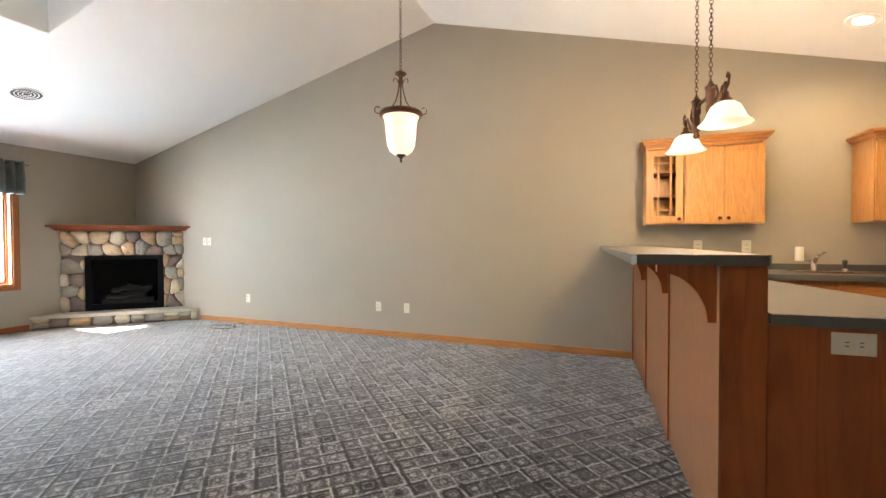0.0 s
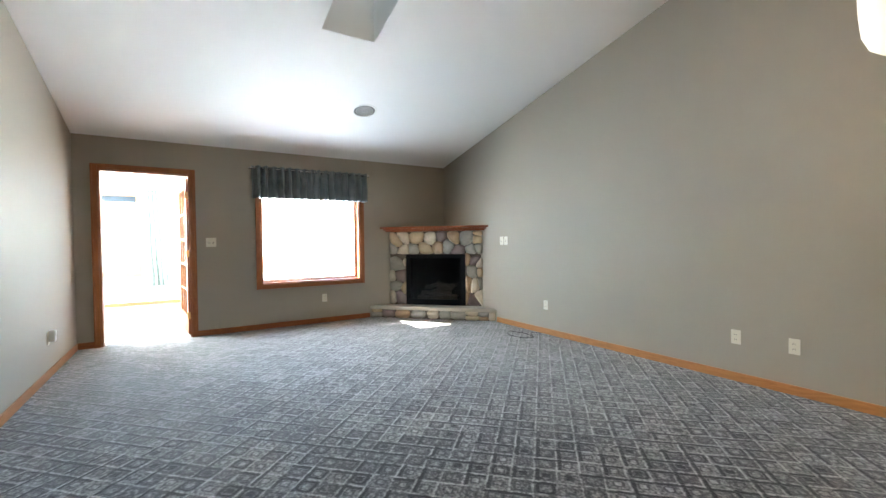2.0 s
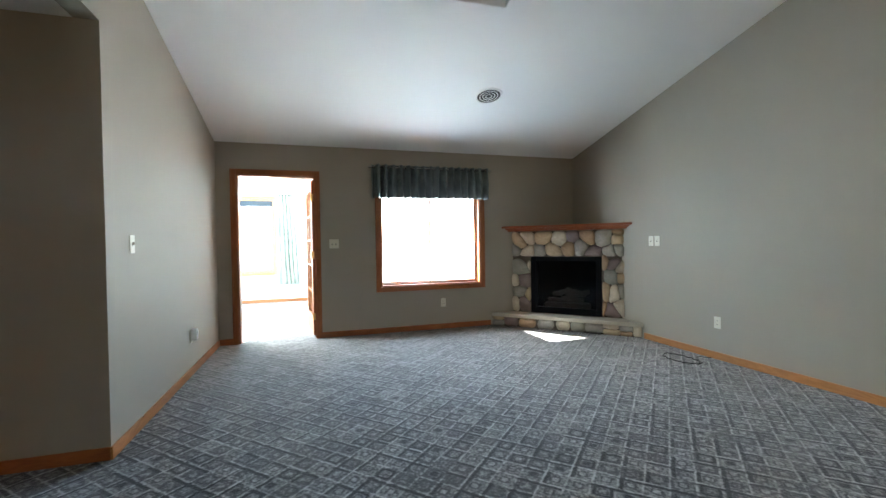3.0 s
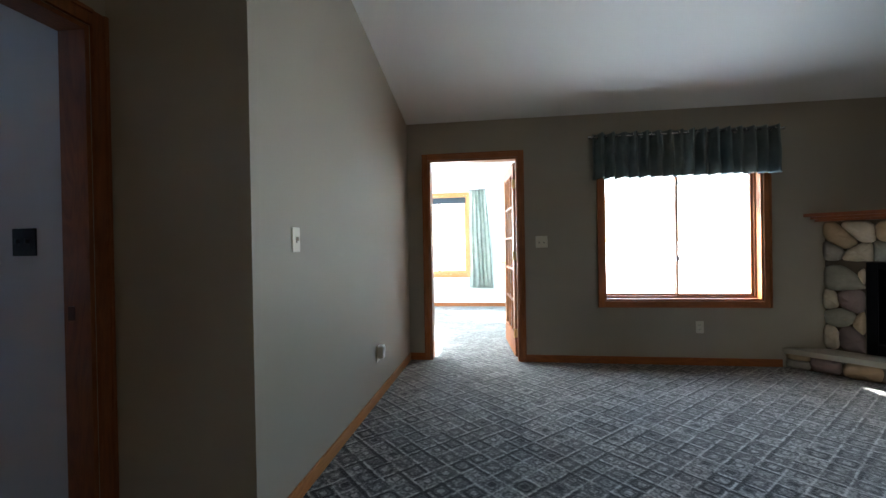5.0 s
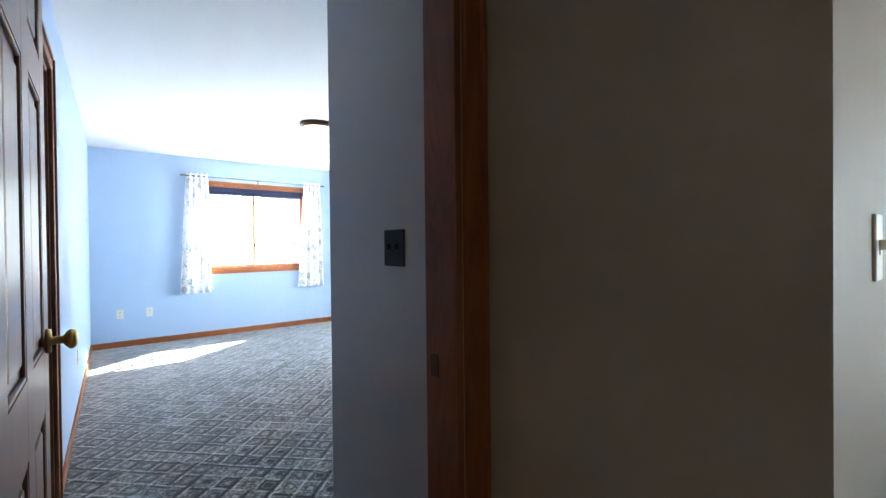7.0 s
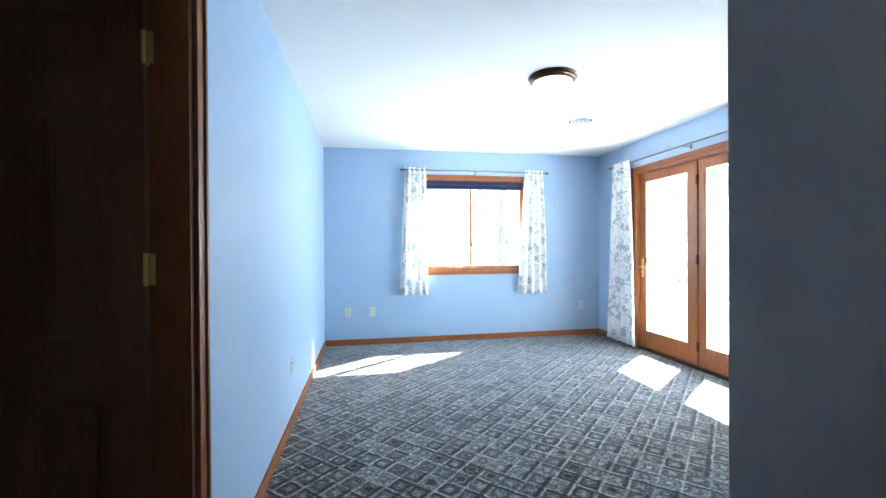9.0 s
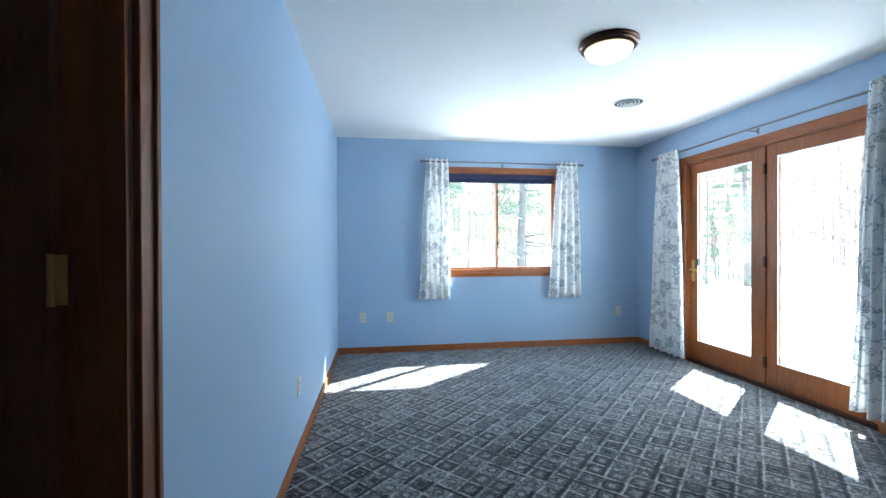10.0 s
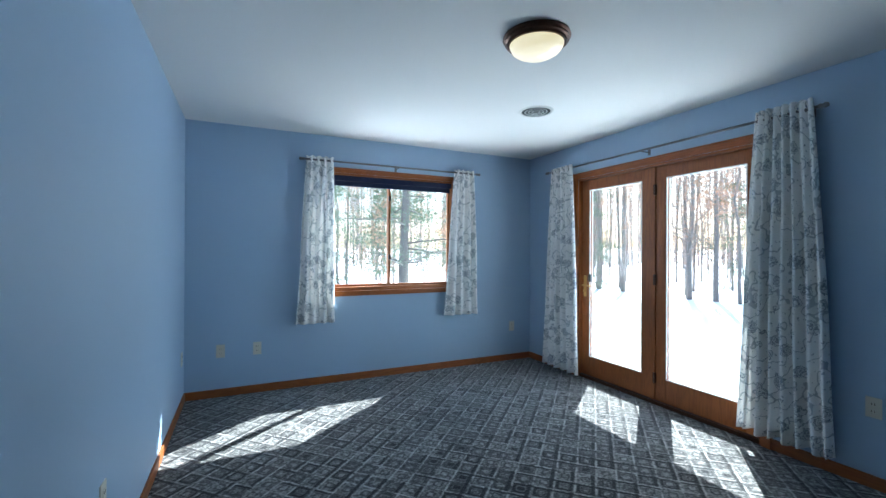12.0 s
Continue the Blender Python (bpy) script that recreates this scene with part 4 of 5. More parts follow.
# ---- vents ----
def round_vent(m, label, r=0.15):
    """A round diffuser of nested cones; the ceiling lies at z = 0 and the room below."""
    root = thing("ceiling_vent", m, label, "ceiling vent")
    part("flange", lathe([(r - 0.024, -0.006), (r - 0.012, -0.010), (r, -0.003), (r, 0.0), (r - 0.024, 0.0), (r - 0.024, -0.006)], 40), WHITE_METAL, root)
    # flat black disc on the ceiling paints in the duct's shade
    part("backing", lathe([(0, -0.0015), (r - 0.025, -0.0015), (r - 0.025, -0.0005), (0, -0.0005)], 32), SLOT, root, "black disc for the shaded duct")
    for k in range(3):
        a = (r - 0.05) * (1 - k / 3.2)
        part("cone", lathe([(a - 0.008, -0.004), (a, -0.006), (a + 0.001, -0.005), (a - 0.007, -0.003), (a - 0.008, -0.004)], 36), WHITE_METAL, root)
    return root


slope = math.degrees(math.atan((RIDGE_Z - 2.42) / (RIDGE_X - XW)))
round_vent(pose(-5.875, 4.23, roof_z(-5.875), 0, -slope), "round white ceiling vent on the slope")
round_vent(pose(-6.16, -3.62, CEIL), "round white ceiling vent in the bedroom", 0.14)

# ---- lamps ----
DOME = glow("lit_dome_glass", (1.0, 0.78, 0.45), 0.16)
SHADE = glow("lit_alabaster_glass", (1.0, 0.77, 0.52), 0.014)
lt = thing("ceiling_lamp", pose(-5.42, -2.66, CEIL), "flush ceiling lamp with bronze rim and lit glass dome", "ceiling lamp")
part("rim", lathe([(0.0, 0.0), (0.173, 0.0), (0.175, -0.010), (0.165, -0.017), (0.167, -0.027), (0.155, -0.034), (0.150, -0.044), (0.141, -0.044), (0.141, -0.004), (0, -0.004)], 48), BRONZE, lt, smooth=False)
part("dome", lathe([(0.140, -0.040), (0.138, -0.052), (0.124, -0.074), (0.094, -0.092), (0.052, -0.104), (0.0, -0.108)], 40), DOME, lt, "lit frosted glass dome", smooth=True)


def scroll(cx, cz, r0, r1, a0, a1, n=18):
    return [(cx + (r0 + (r1 - r0) * i / n) * math.cos(a0 + (a1 - a0) * i / n), 0, cz + (r0 + (r1 - r0) * i / n) * math.sin(a0 + (a1 - a0) * i / n)) for i in range(n + 1)]


def chain(bm, x, y, z0, z1, link=0.034, r=0.0021):
    n = max(1, round((z1 - z0) / (link * 0.72)))
    step = (z1 - z0) / n
    for i in range(n):
        c = z0 + (i + 0.5) * step
        pts = []
        for k in range(10):
            a = 2 * math.pi * k / 10
            u, w = 0.009 * math.cos(a), link / 2 * math.sin(a)
            pts.append((x + (u if i % 2 else 0), y + (0 if i % 2 else u), c + w))
        tube(pts, r, 5, bm, close=True)
    return bm


def pendant(m, top):
    """An urn pendant: tip of the finial at local z = 0, chain up to the ceiling at z = top."""
    root = thing("pendant_lamp", m, "bronze pendant lamp with a lit alabaster glass urn on a chain", "pendant lamp")
    # the urn casts no shadow, so the bulb inside lights the room through it
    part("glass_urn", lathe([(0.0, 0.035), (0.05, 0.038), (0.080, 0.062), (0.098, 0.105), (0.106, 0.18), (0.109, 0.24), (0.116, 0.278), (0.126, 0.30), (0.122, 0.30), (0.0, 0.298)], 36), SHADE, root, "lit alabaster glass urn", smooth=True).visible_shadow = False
    part("rim", lathe([(0.128, 0.298), (0.140, 0.296), (0.150, 0.305), (0.147, 0.315), (0.152, 0.322), (0.145, 0.335), (0.128, 0.335), (0.128, 0.298)], 40), BRONZE, root)
    part("finial", lathe([(0, -0.022), (0.006, -0.016), (0.012, -0.004), (0.007, 0.006), (0.016, 0.016), (0.032, 0.028), (0.034, 0.037), (0.0, 0.042)], 20), BRONZE, root, smooth=True)
    for k in range(4):
        rot = Matrix.Rotation(radians(90 * k + 27), 4, "Z")
        bm = tube([(0.135, 0, 0.325), (0.075, 0, 0.352), (0.036, 0, 0.41), (0.017, 0, 0.48), (0.012, 0, 0.53)], 0.0048, 8)
        tube(scroll(0.158, 0.352, 0.032, 0.012, -1.9, 2.6), 0.0042, 6, bm)
        tube([(0.012, 0, 0.53), (0.028, 0, 0.565), (0.046, 0, 0.57), (0.053, 0, 0.552), (0.044, 0, 0.541)], 0.0038, 6, bm)
        bmesh.ops.transform(bm, matrix=rot, verts=bm.verts)
        part("scroll_arm", bm, BRONZE, root, smooth=True)
    part("hub", lathe([(0, 0.505), (0.014, 0.51), (0.018, 0.55), (0.013, 0.57), (0.017, 0.58), (0.040, 0.592), (0.042, 0.604), (0.02, 0.614), (0.01, 0.632), (0, 0.637)], 20), BRONZE, root, smooth=True)
    part("chain", chain(bmesh.new(), 0, 0, 0.632, top - 0.03), BRONZE, root)
    part("canopy", lathe([(0, top - 0.045), (0.03, top - 0.04), (0.06, top - 0.015), (0.065, top + 0.012), (0, top + 0.012)], 24), BRONZE, root, smooth=True)
    return root


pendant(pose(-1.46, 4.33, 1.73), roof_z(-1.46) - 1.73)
lamp("pendant_bulb", "POINT", 0.32, pose(-1.46, 4.33, 1.895), (1.0, 0.75, 0.48), radius=0.06)


def island_lamp(m, top):
    """Two bell shades on scrolled arms along local y, hung by two chains; shade rims at z = 0."""
    root = thing("island_lamp", m, "bronze two-light island lamp with lit alabaster bell shades", "pendant lamp")
    part("crossbar", tube([(0, -0.13, 0.20), (0, -0.05, 0.225), (0, 0.05, 0.225), (0, 0.13, 0.20)], 0.009, 8), BRONZE, root, smooth=True)
    for s in (-1, 1):
        y = 0.345 * s
        # shadow is off for the bell, standing in for light passing through the glass
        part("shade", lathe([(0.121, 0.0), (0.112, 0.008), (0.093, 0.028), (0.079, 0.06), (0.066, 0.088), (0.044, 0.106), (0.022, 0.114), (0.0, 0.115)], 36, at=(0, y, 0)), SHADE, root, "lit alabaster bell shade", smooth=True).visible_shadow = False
        part("socket_cap", lathe([(0, 0.108), (0.030, 0.11), (0.032, 0.122), (0.02, 0.135), (0.016, 0.16), (0.0, 0.165)], 16, at=(0, y, 0)), BRONZE, root, smooth=True)
        yc = 0.125 * s
        part("column", lathe([(0, 0.03), (0.012, 0.036), (0.02, 0.05), (0.014, 0.066), (0.021, 0.085), (0.023, 0.15), (0.018, 0.17), (0.026, 0.188), (0.025, 0.25), (0.031, 0.262), (0.018, 0.275), (0.011, 0.29), (0.0, 0.31)], 16, at=(0, yc, 0)), BRONZE, root, smooth=True)
        bm = tube([(0, yc, 0.12), (0, yc + 0.07 * s, 0.09), (0, yc + 0.12 * s, 0.13), (0, yc + 0.18 * s, 0.205), (0, y, 0.21), (0, y, 0.165)], 0.008, 8)
        tube([(0, yc + 0.02 * s, 0.25), (0, yc + 0.09 * s, 0.24), (0, yc + 0.115 * s, 0.19), (0, yc + 0.08 * s, 0.155), (0, yc + 0.055 * s, 0.185)], 0.006, 8, bm)
        tube([(0, y, 0.17), (0, y + 0.04 * s, 0.19), (0, y + 0.05 * s, 0.23), (0, y + 0.03 * s, 0.25), (0, y + 0.015 * s, 0.23)], 0.006, 8, bm)
        part("scroll_arm", bm, BRONZE, root, smooth=True)
        part("chain", chain(bmesh.new(), 0, yc, 0.30, top - 0.02), BRONZE, root)
        part("canopy", lathe([(0, top - 0.045), (0.03, top - 0.04), (0.05, top - 0.015), (0.055, top + 0.014), (0, top + 0.014)], 20, at=(0, yc, 0)), BRONZE, root, smooth=True)
    return root


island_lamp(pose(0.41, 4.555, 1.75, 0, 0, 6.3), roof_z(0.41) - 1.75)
for y in (4.21, 4.90):
    lamp("island_bulb", "POINT", 0.66, pose(0.41 + 0.11 * (4.555 - y), y, 1.795), (1.0, 0.73, 0.46), radius=0.04)
can = thing("recessed_light", pose(1.55, 5.55, roof_z(1.55), 0, 15.2), "recessed ceiling light with a white trim ring", "recessed light")
part("trim_ring", lathe([(0.056, -0.002), (0.078, -0.004), (0.096, -0.006), (0.099, 0.0), (0.056, 0.0), (0.056, -0.002)], 32), WHITE_METAL, can, smooth=True)
part("bulb", lathe([(0.0, -0.004), (0.035, -0.003), (0.055, -0.001), (0.055, 0.0), (0.0, 0.0)], 28), glow("lit_bulb", (1.0, 0.8, 0.5), 0.6), can, "lit bulb")
can_bulb = lamp("recessed_bulb", "SPOT", 1.1, look((1.55, 5.55, roof_z(1.55) - 0.04), (1.55, 5.55, 0)), (1.0, 0.72, 0.4), radius=0.06)
can_bulb.data.spot_size, can_bulb.data.spot_blend = radians(165), 1.0


# ---- kitchen ----
BAR = pose(0.285, 3.47, 0, 0, 0, 3.6)     # the bar stands slightly askew to the gable wall
BW_, BL, BT = 0.135, 2.735, 1.069         # thickness and length of its half-wall, underside of its top
bar = thing("breakfast_bar", BAR, "oak bar half-wall with pale panels and curved brackets", "bar")
part("half_wall", boxes((0, BW_, 0.02, BL, 0.0, BT - 0.001)), PANEL, bar)
part("end_post", boxes((-0.002, BW_ + 0.004, 0, 0.02, 0.0, BT - 0.001), bevel=0.003), CHERRY, bar, "red-brown oak end board")
part("corner_bead", boxes((-0.010, -0.0025, -0.004, 0.018, 0.0, BT - 0.001), bevel=0.002), PANEL, bar, "pale corner bead")
for y in (0.93, 1.80, 2.655):
    part("stile", boxes((-0.010, -0.0005, y, y + 0.045, 0.0, BT - 0.001), bevel=0.002), CHERRY, bar)
part("top_rail", boxes((-0.0105, -0.0006, 0.066, 2.65, BT - 0.035, BT - 0.001)), CHERRY, bar)
for y in (0.024, 0.935, 1.805):
    pts = [(-0.011, BT - 0.001), (-0.21, BT - 0.001), (-0.21, BT - 0.03)]
    pts += [(-0.21 + 0.17 * math.sin(a) ** 1.0, BT - 0.03 - 0.185 * (1 - math.cos(a))) for a in [math.pi / 2 * k / 10 for k in range(1, 11)]]
    pts += [(-0.011, BT - 0.215)]
    part("bracket", prism(pts, y, y + 0.035, "y"), CHERRY, bar, "curved red-brown bracket")
top = thing("bar_top", BAR @ pose(0, 0, BT), "grey laminate bar top with a rounded edge", "countertop")
part("slab", prism([(-0.286, -0.015), (-0.301, 0.0), (-0.301, BL), (BW_ + 0.012, BL), (BW_ + 0.012, -0.005), (BW_ + 0.002, -0.015)], 0, 0.037, "z"), LAMINATE_EDGE, top)
part("surface", prism([(-0.292, -0.009), (-0.297, BL - 0.03), (BW_ + 0.006, BL - 0.03), (BW_ + 0.006, -0.009)], 0.0372, 0.0382, "z"), LAMINATE, top, "speckled grey laminate")
CZ = 0.862                                # underside of the kitchen counter
pen = thing("peninsula_cabinet", BAR, "red-brown oak peninsula cabinet", "cabinet")
part("body", prism([(BW_ + 0.008, 0.04), (0.86, 0.04), (0.58, 2.0), (BW_ + 0.008, 2.0)], 0.0, CZ - 0.002, "z"), CHERRY, pen)
part("end_panel", boxes((BW_ + 0.008, 0.88, 0.012, 0.038, 0.0, CZ - 0.002), bevel=0.003), CHERRY, pen, "dark-stained end panel")
ct = thing("kitchen_countertop", pose(0, 0, CZ), "grey laminate kitchen counter with a sink cut-out", "countertop")
pc = thing("peninsula_countertop", BAR @ pose(0, 0, CZ), "grey laminate peninsula counter beside the bar", "countertop")
part("slab", prism([(BW_ + 0.014, -0.006), (0.89, -0.006), (0.58, 2.02), (BW_ + 0.014, 2.03)], 0, 0.038, "z"), LAMINATE_EDGE, pc)
part("surface", prism([(BW_ + 0.016, 0.002), (0.884, 0.002), (0.575, 2.02), (BW_ + 0.016, 2.03)], 0.0382, 0.0392, "z"), LAMINATE, pc, "speckled grey laminate")
SX0, SX1, SY_0, SY_1 = 1.30, 2.05, 5.62, 6.04
part("wall_slab", boxes((0.36, SX0, 5.541, YN - 0.001, 0, 0.04), (SX1, XE - 0.001, 5.541, YN - 0.001, 0, 0.04), (SX0, SX1, 5.541, SY_0, 0, 0.04), (SX0, SX1, SY_1, YN - 0.001, 0, 0.04)), LAMINATE, ct)
part("edge", boxes((0.935, XE - 0.001, 5.532, 5.5405, -0.002, 0.0405), bevel=0.003), LAMINATE_EDGE, ct)
part("backsplash", boxes((0.36, XE - 0.001, YN - 0.02, YN - 0.0012, 0.0405, 0.092), bevel=0.004), LAMINATE, ct)
base = thing("base_cabinet", pose(0.94, 5.56, 0), "golden oak base cabinet under the sink", "cabinet")
W = XE - 0.94 - 0.005
part("body", boxes((0, W, 0.02, 0.60, 0.10, CZ - 0.003)), OAK, base)
part("toe_kick", boxes((0, W, 0.08, 0.60, 0, 0.10)), CHERRY, base)
for i in range(4):
    a = 0.02 + i * (W - 0.02) / 4
    b = a + (W - 0.02) / 4 - 0.02
    part("drawer_front", boxes((a, b, 0.0, 0.02, 0.69, 0.825), bevel=0.004), OAK_X, base)
    d = part("door", boxes((a, b, 0.0, 0.02, 0.13, 0.67), bevel=0.004), OAK, base)
    part("handle", lathe([(0, 0), (0.008, 0.0), (0.006, 0.012), (0.014, 0.02), (0.0, 0.026)], 12, at=(0, 0, 0)), BRONZE, d).matrix_basis = pose((a + b) / 2, 0, 0.64, 90)
# sink
sink = thing("kitchen_sink", pose(0, 0, CZ + 0.04), "stainless steel double sink set in the counter", "sink")
mid = (SX0 + SX1) / 2
bm = bmesh.new()
for a, b in ((SX0 + 0.004, mid - 0.012), (mid + 0.012, SX1 - 0.004)):
    for r in ((a, a + 0.003, SY_0 + 0.004, SY_1 - 0.07, -0.18, 0.002), (b - 0.003, b, SY_0 + 0.004, SY_1 - 0.07, -0.18, 0.002), (a, b, SY_0 + 0.004, SY_0 + 0.007, -0.18, 0.002), (a, b, SY_1 - 0.073, SY_1 - 0.07, -0.18, 0.002), (a, b, SY_0 + 0.004, SY_1 - 0.07, -0.183, -0.18)):
        box(bm, *r)
part("bowls", bm, CHROME, sink)
part("rim", boxes((SX0 - 0.012, SX1 + 0.012, SY_0 - 0.012, SY_0 + 0.005, 0.0005, 0.006), (SX0 - 0.012, SX1 + 0.012, SY_1 - 0.07, SY_1 + 0.012, 0.0005, 0.006), (SX0 - 0.012, SX0 + 0.005, SY_0, SY_1, 0.0005, 0.006), (SX1 - 0.005, SX1 + 0.012, SY_0, SY_1, 0.0005, 0.006), (mid - 0.012, mid + 0.012, SY_0, SY_1 - 0.06, 0.0005, 0.005), bevel=0.002), CHROME, sink)
tap = thing("kitchen_tap", pose(1.46, SY_1 - 0.025, CZ + 0.046), "chrome tap with a swung spout and lever", "tap")
part("base", lathe([(0.0, 0), (0.03, 0), (0.028, 0.012), (0.02, 0.02), (0.018, 0.075), (0.012, 0.085), (0, 0.088)], 20), CHROME, tap, smooth=True)
part("spout", tube([(0, 0, 0.05), (0.005, -0.03, 0.10), (0.0, -0.08, 0.125), (-0.02, -0.12, 0.12), (-0.03, -0.13, 0.10)], 0.012, 10), CHROME, tap, smooth=True)
part("filter", lathe([(0, 0.075), (0.026, 0.076), (0.029, 0.08), (0.029, 0.185), (0.027, 0.193), (0, 0.195)], 24, at=(-0.085, 0.03, 0)), WHITE_METAL, tap, "white water filter cylinder", smooth=True)
part("filter_arm", tube([(0.0, 0.0, 0.06), (-0.04, 0.015, 0.09), (-0.07, 0.025, 0.10)], 0.009, 8), CHROME, tap, smooth=True)
part("lever", tube([(0, 0, 0.085), (0.02, 0.0, 0.115), (0.075, 0.0, 0.15)], 0.006, 8), CHROME, tap, smooth=True)
spray = thing("sink_sprayer", pose(1.66, SY_1 - 0.025, CZ + 0.046), "chrome side sprayer on the sink", "sprayer")
part("holder", lathe([(0, 0), (0.024, 0), (0.022, 0.01), (0.015, 0.02), (0, 0.022)], 16), CHROME, spray, smooth=True)
part("head", lathe([(0, 0.02), (0.012, 0.022), (0.012, 0.05), (0.018, 0.07), (0.016, 0.085), (0, 0.09)], 16), DARK_METAL, spray, smooth=True)


def shaker_door(root, x0, x1, z0, z1, y, glass=False):
    """A framed cabinet door that faces -y."""
    st = 0.055
    d = part("door", boxes((x0, x0 + st, y - 0.02, y, z0, z1), (x1 - st, x1, y - 0.02, y, z0, z1), (x0 + st, x1 - st, y - 0.0195, y, z0, z0 + st), (x0 + st, x1 - st, y - 0.0195, y, z1 - st, z1), bevel=0.002), OAK, root)
    if not glass:
        part("panel", boxes((x0 + st, x1 - st, y - 0.010, y - 0.004, z0 + st, z1 - st)), OAK, d)
    else:
        a, b, c, e = x0 + st, x1 - st, z0 + st, z1 - st
        part("pane", boxes((a, b, y - 0.008, y - 0.005, c, e)), GLASS, d)
        for u in (0.038, b - a - 0.038):
            part("muntin", boxes((a + u - 0.007, a + u + 0.007, y - 0.016, y - 0.003, c, e), bevel=0.002), OAK, d)
        for v in (0.06, 0.34 * (e - c), 0.74 * (e - c), e - c - 0.06):
            part("muntin", boxes((a, b, y - 0.0155, y - 0.0035, c + v - 0.007, c + v + 0.007), bevel=0.002), OAK_X, d)
    return d


def upper_cabinet(x0, x1, z0, z1, doors, depth=0.32, label="", knobs=()):
    root = thing("upper_cabinet", pose(0, YN - 0.001, 0), label, "cabinet", "upper cabinets")
    t, y0 = 0.018, -depth
    part("carcass", boxes((x0, x0 + t, y0, 0, z0, z1), (x1 - t, x1, y0, 0, z0, z1), (x0 + t, x1 - t, y0, 0, z0, z0 + t), (x0 + t, x1 - t, y0, 0, z1 - t, z1), (x0 + t, x1 - t, -0.012, 0, z0 + t, z1 - t)), OAK, root)
    for z in (z0 + (z1 - z0) * 0.36, z0 + (z1 - z0) * 0.67):
        part("shelf", boxes((x0 + t, x1 - t, y0 + 0.03, -0.012, z, z + 0.016)), OAK_X, root)
    for a, b, glass in doors:
        shaker_door(root, a, b, z0 + 0.012, z1 - 0.03, y0 - 0.001, glass)
    for x in knobs:
        k = part("knob", lathe([(0, 0), (0.009, 0.0), (0.007, 0.012), (0.016, 0.02), (0.012, 0.028), (0.0, 0.03)], 14), BRONZE, root, "dark bronze knob", smooth=True)
        k.matrix_basis = pose(x, y0 - 0.021, z0 + 0.045, 90)
    bm = bmesh.new()
    for i, (o, a, b) in enumerate(((0.008, 0, 0.018), (0.024, 0.018, 0.04), (0.044, 0.04, 0.062))):
        box(bm, x0 - o, x1 + o, y0 - 0.02 - o, 0, z1 + a, z1 + b, bevel=0.004)
    part("crown_moulding", bm, OAK_X, root)
    return root


upper_cabinet(0.20, 0.495, 1.30, 1.98, [(0.206, 0.49, True)], label="golden oak wall cabinet with a glazed muntin door", knobs=(0.46,))
upper_cabinet(0.502, 1.08, 1.30, 1.98, [(0.508, 0.788, False), (0.794, 1.074, False)], label="golden oak wall cabinet with two panelled doors", knobs=(0.76, 0.822))
upper_cabinet(1.76, 2.55, 1.30, 1.93, [(1.766, 2.15, False), (2.156, 2.544, False)], label="golden oak wall cabinet with two panelled doors", knobs=(2.12, 2.186))
wall_plate("wall_outlet", BAR @ pose(0.385, 0.012, 0.808, 0, 90, 180), "ivory horizontal outlet plate on the peninsula end", "outlet", 0.075, 0.122, "outlet")

# ---- fireplace across the corner ----
FA, FB = Vector((-7.235, 4.81)), Vector((-5.815, 6.175))      # hearth's front line on the floor
fdir = (FB - FA).normalized()
fang = math.degrees(math.atan2(fdir.y, fdir.x))
FL = (FB - FA).length
fc = (FA + FB) / 2
fire = thing("fireplace", pose(fc.x, fc.y, 0, 0, 0, fang), "corner gas fireplace of round fieldstones with an oak mantel", "fireplace")
# local: x along the front, y into the corner
HH, SB = 0.13, 0.225               # height of the hearth's stones, set-back of the surround
part("hearth_core", prism([(-FL / 2 + 0.03, 0.03), (FL / 2 - 0.03, 0.03), (FL / 2 - 0.47, 0.47), (-FL / 2 + 0.47, 0.47)], 0.0, HH, "z"), mat("dark_mortar", (0.11, 0.092, 0.072), 0.9, var=0.2, bump=0.4, bscale=80), fire)
MORTAR = bpy.data.materials["dark_mortar"]
HEARTH = mat("pale_limestone", (0.40, 0.37, 0.31), 0.75, var=0.12, scale=8, bump=0.25, bscale=50)
part("hearth_slab", prism([(-FL / 2 - 0.0, -0.012), (FL / 2 + 0.0, -0.012), (FL / 2 - 0.02, 0.012), (FL / 2 - 0.44, 0.44), (-FL / 2 + 0.44, 0.44), (-FL / 2 + 0.02, 0.012)], HH, HH + 0.045, "z"), HEARTH, fire, "pale limestone hearth slab")
SW = FL / 2 - SB - 0.005            # half width of the stone face
TOP = 1.325
FW, FZ0, FZ1 = 0.475, HH + 0.045, 0.965
part("surround_core", boxes((-SW, -FW, SB + 0.03, SB + 0.3, HH + 0.045, TOP), (FW, SW, SB + 0.03, SB + 0.3, HH + 0.045, TOP), (-FW, FW, SB + 0.03, SB + 0.3, FZ1, TOP)), MORTAR, fire, "dark mortar")
STONES = [mat("fieldstone_" + n, c, 0.65, var=0.34, scale=11, bump=0.4, bscale=38) for n, c in (("tan", (0.36, 0.25, 0.15)), ("cream", (0.50, 0.44, 0.34)), ("grey", (0.30, 0.285, 0.25)), ("plum", (0.20, 0.15, 0.145)), ("green", (0.27, 0.265, 0.22)), ("buff", (0.43, 0.33, 0.21)))]


def clip(poly, nx, nz, c):
    """The part of a convex polygon where nx * x + nz * z <= c."""
    out = []
    for (ax, az), (bx, bz) in zip(poly, poly[1:] + poly[:1]):
        da, db = nx * ax + nz * az - c, nx * bx + nz * bz - c
        if da <= 0:
            out.append((ax, az))
        if (da < 0 < db) or (db < 0 < da):
            k = da / (da - db)
            out.append((ax + k * (bx - ax), az + k * (bz - az)))
    return out


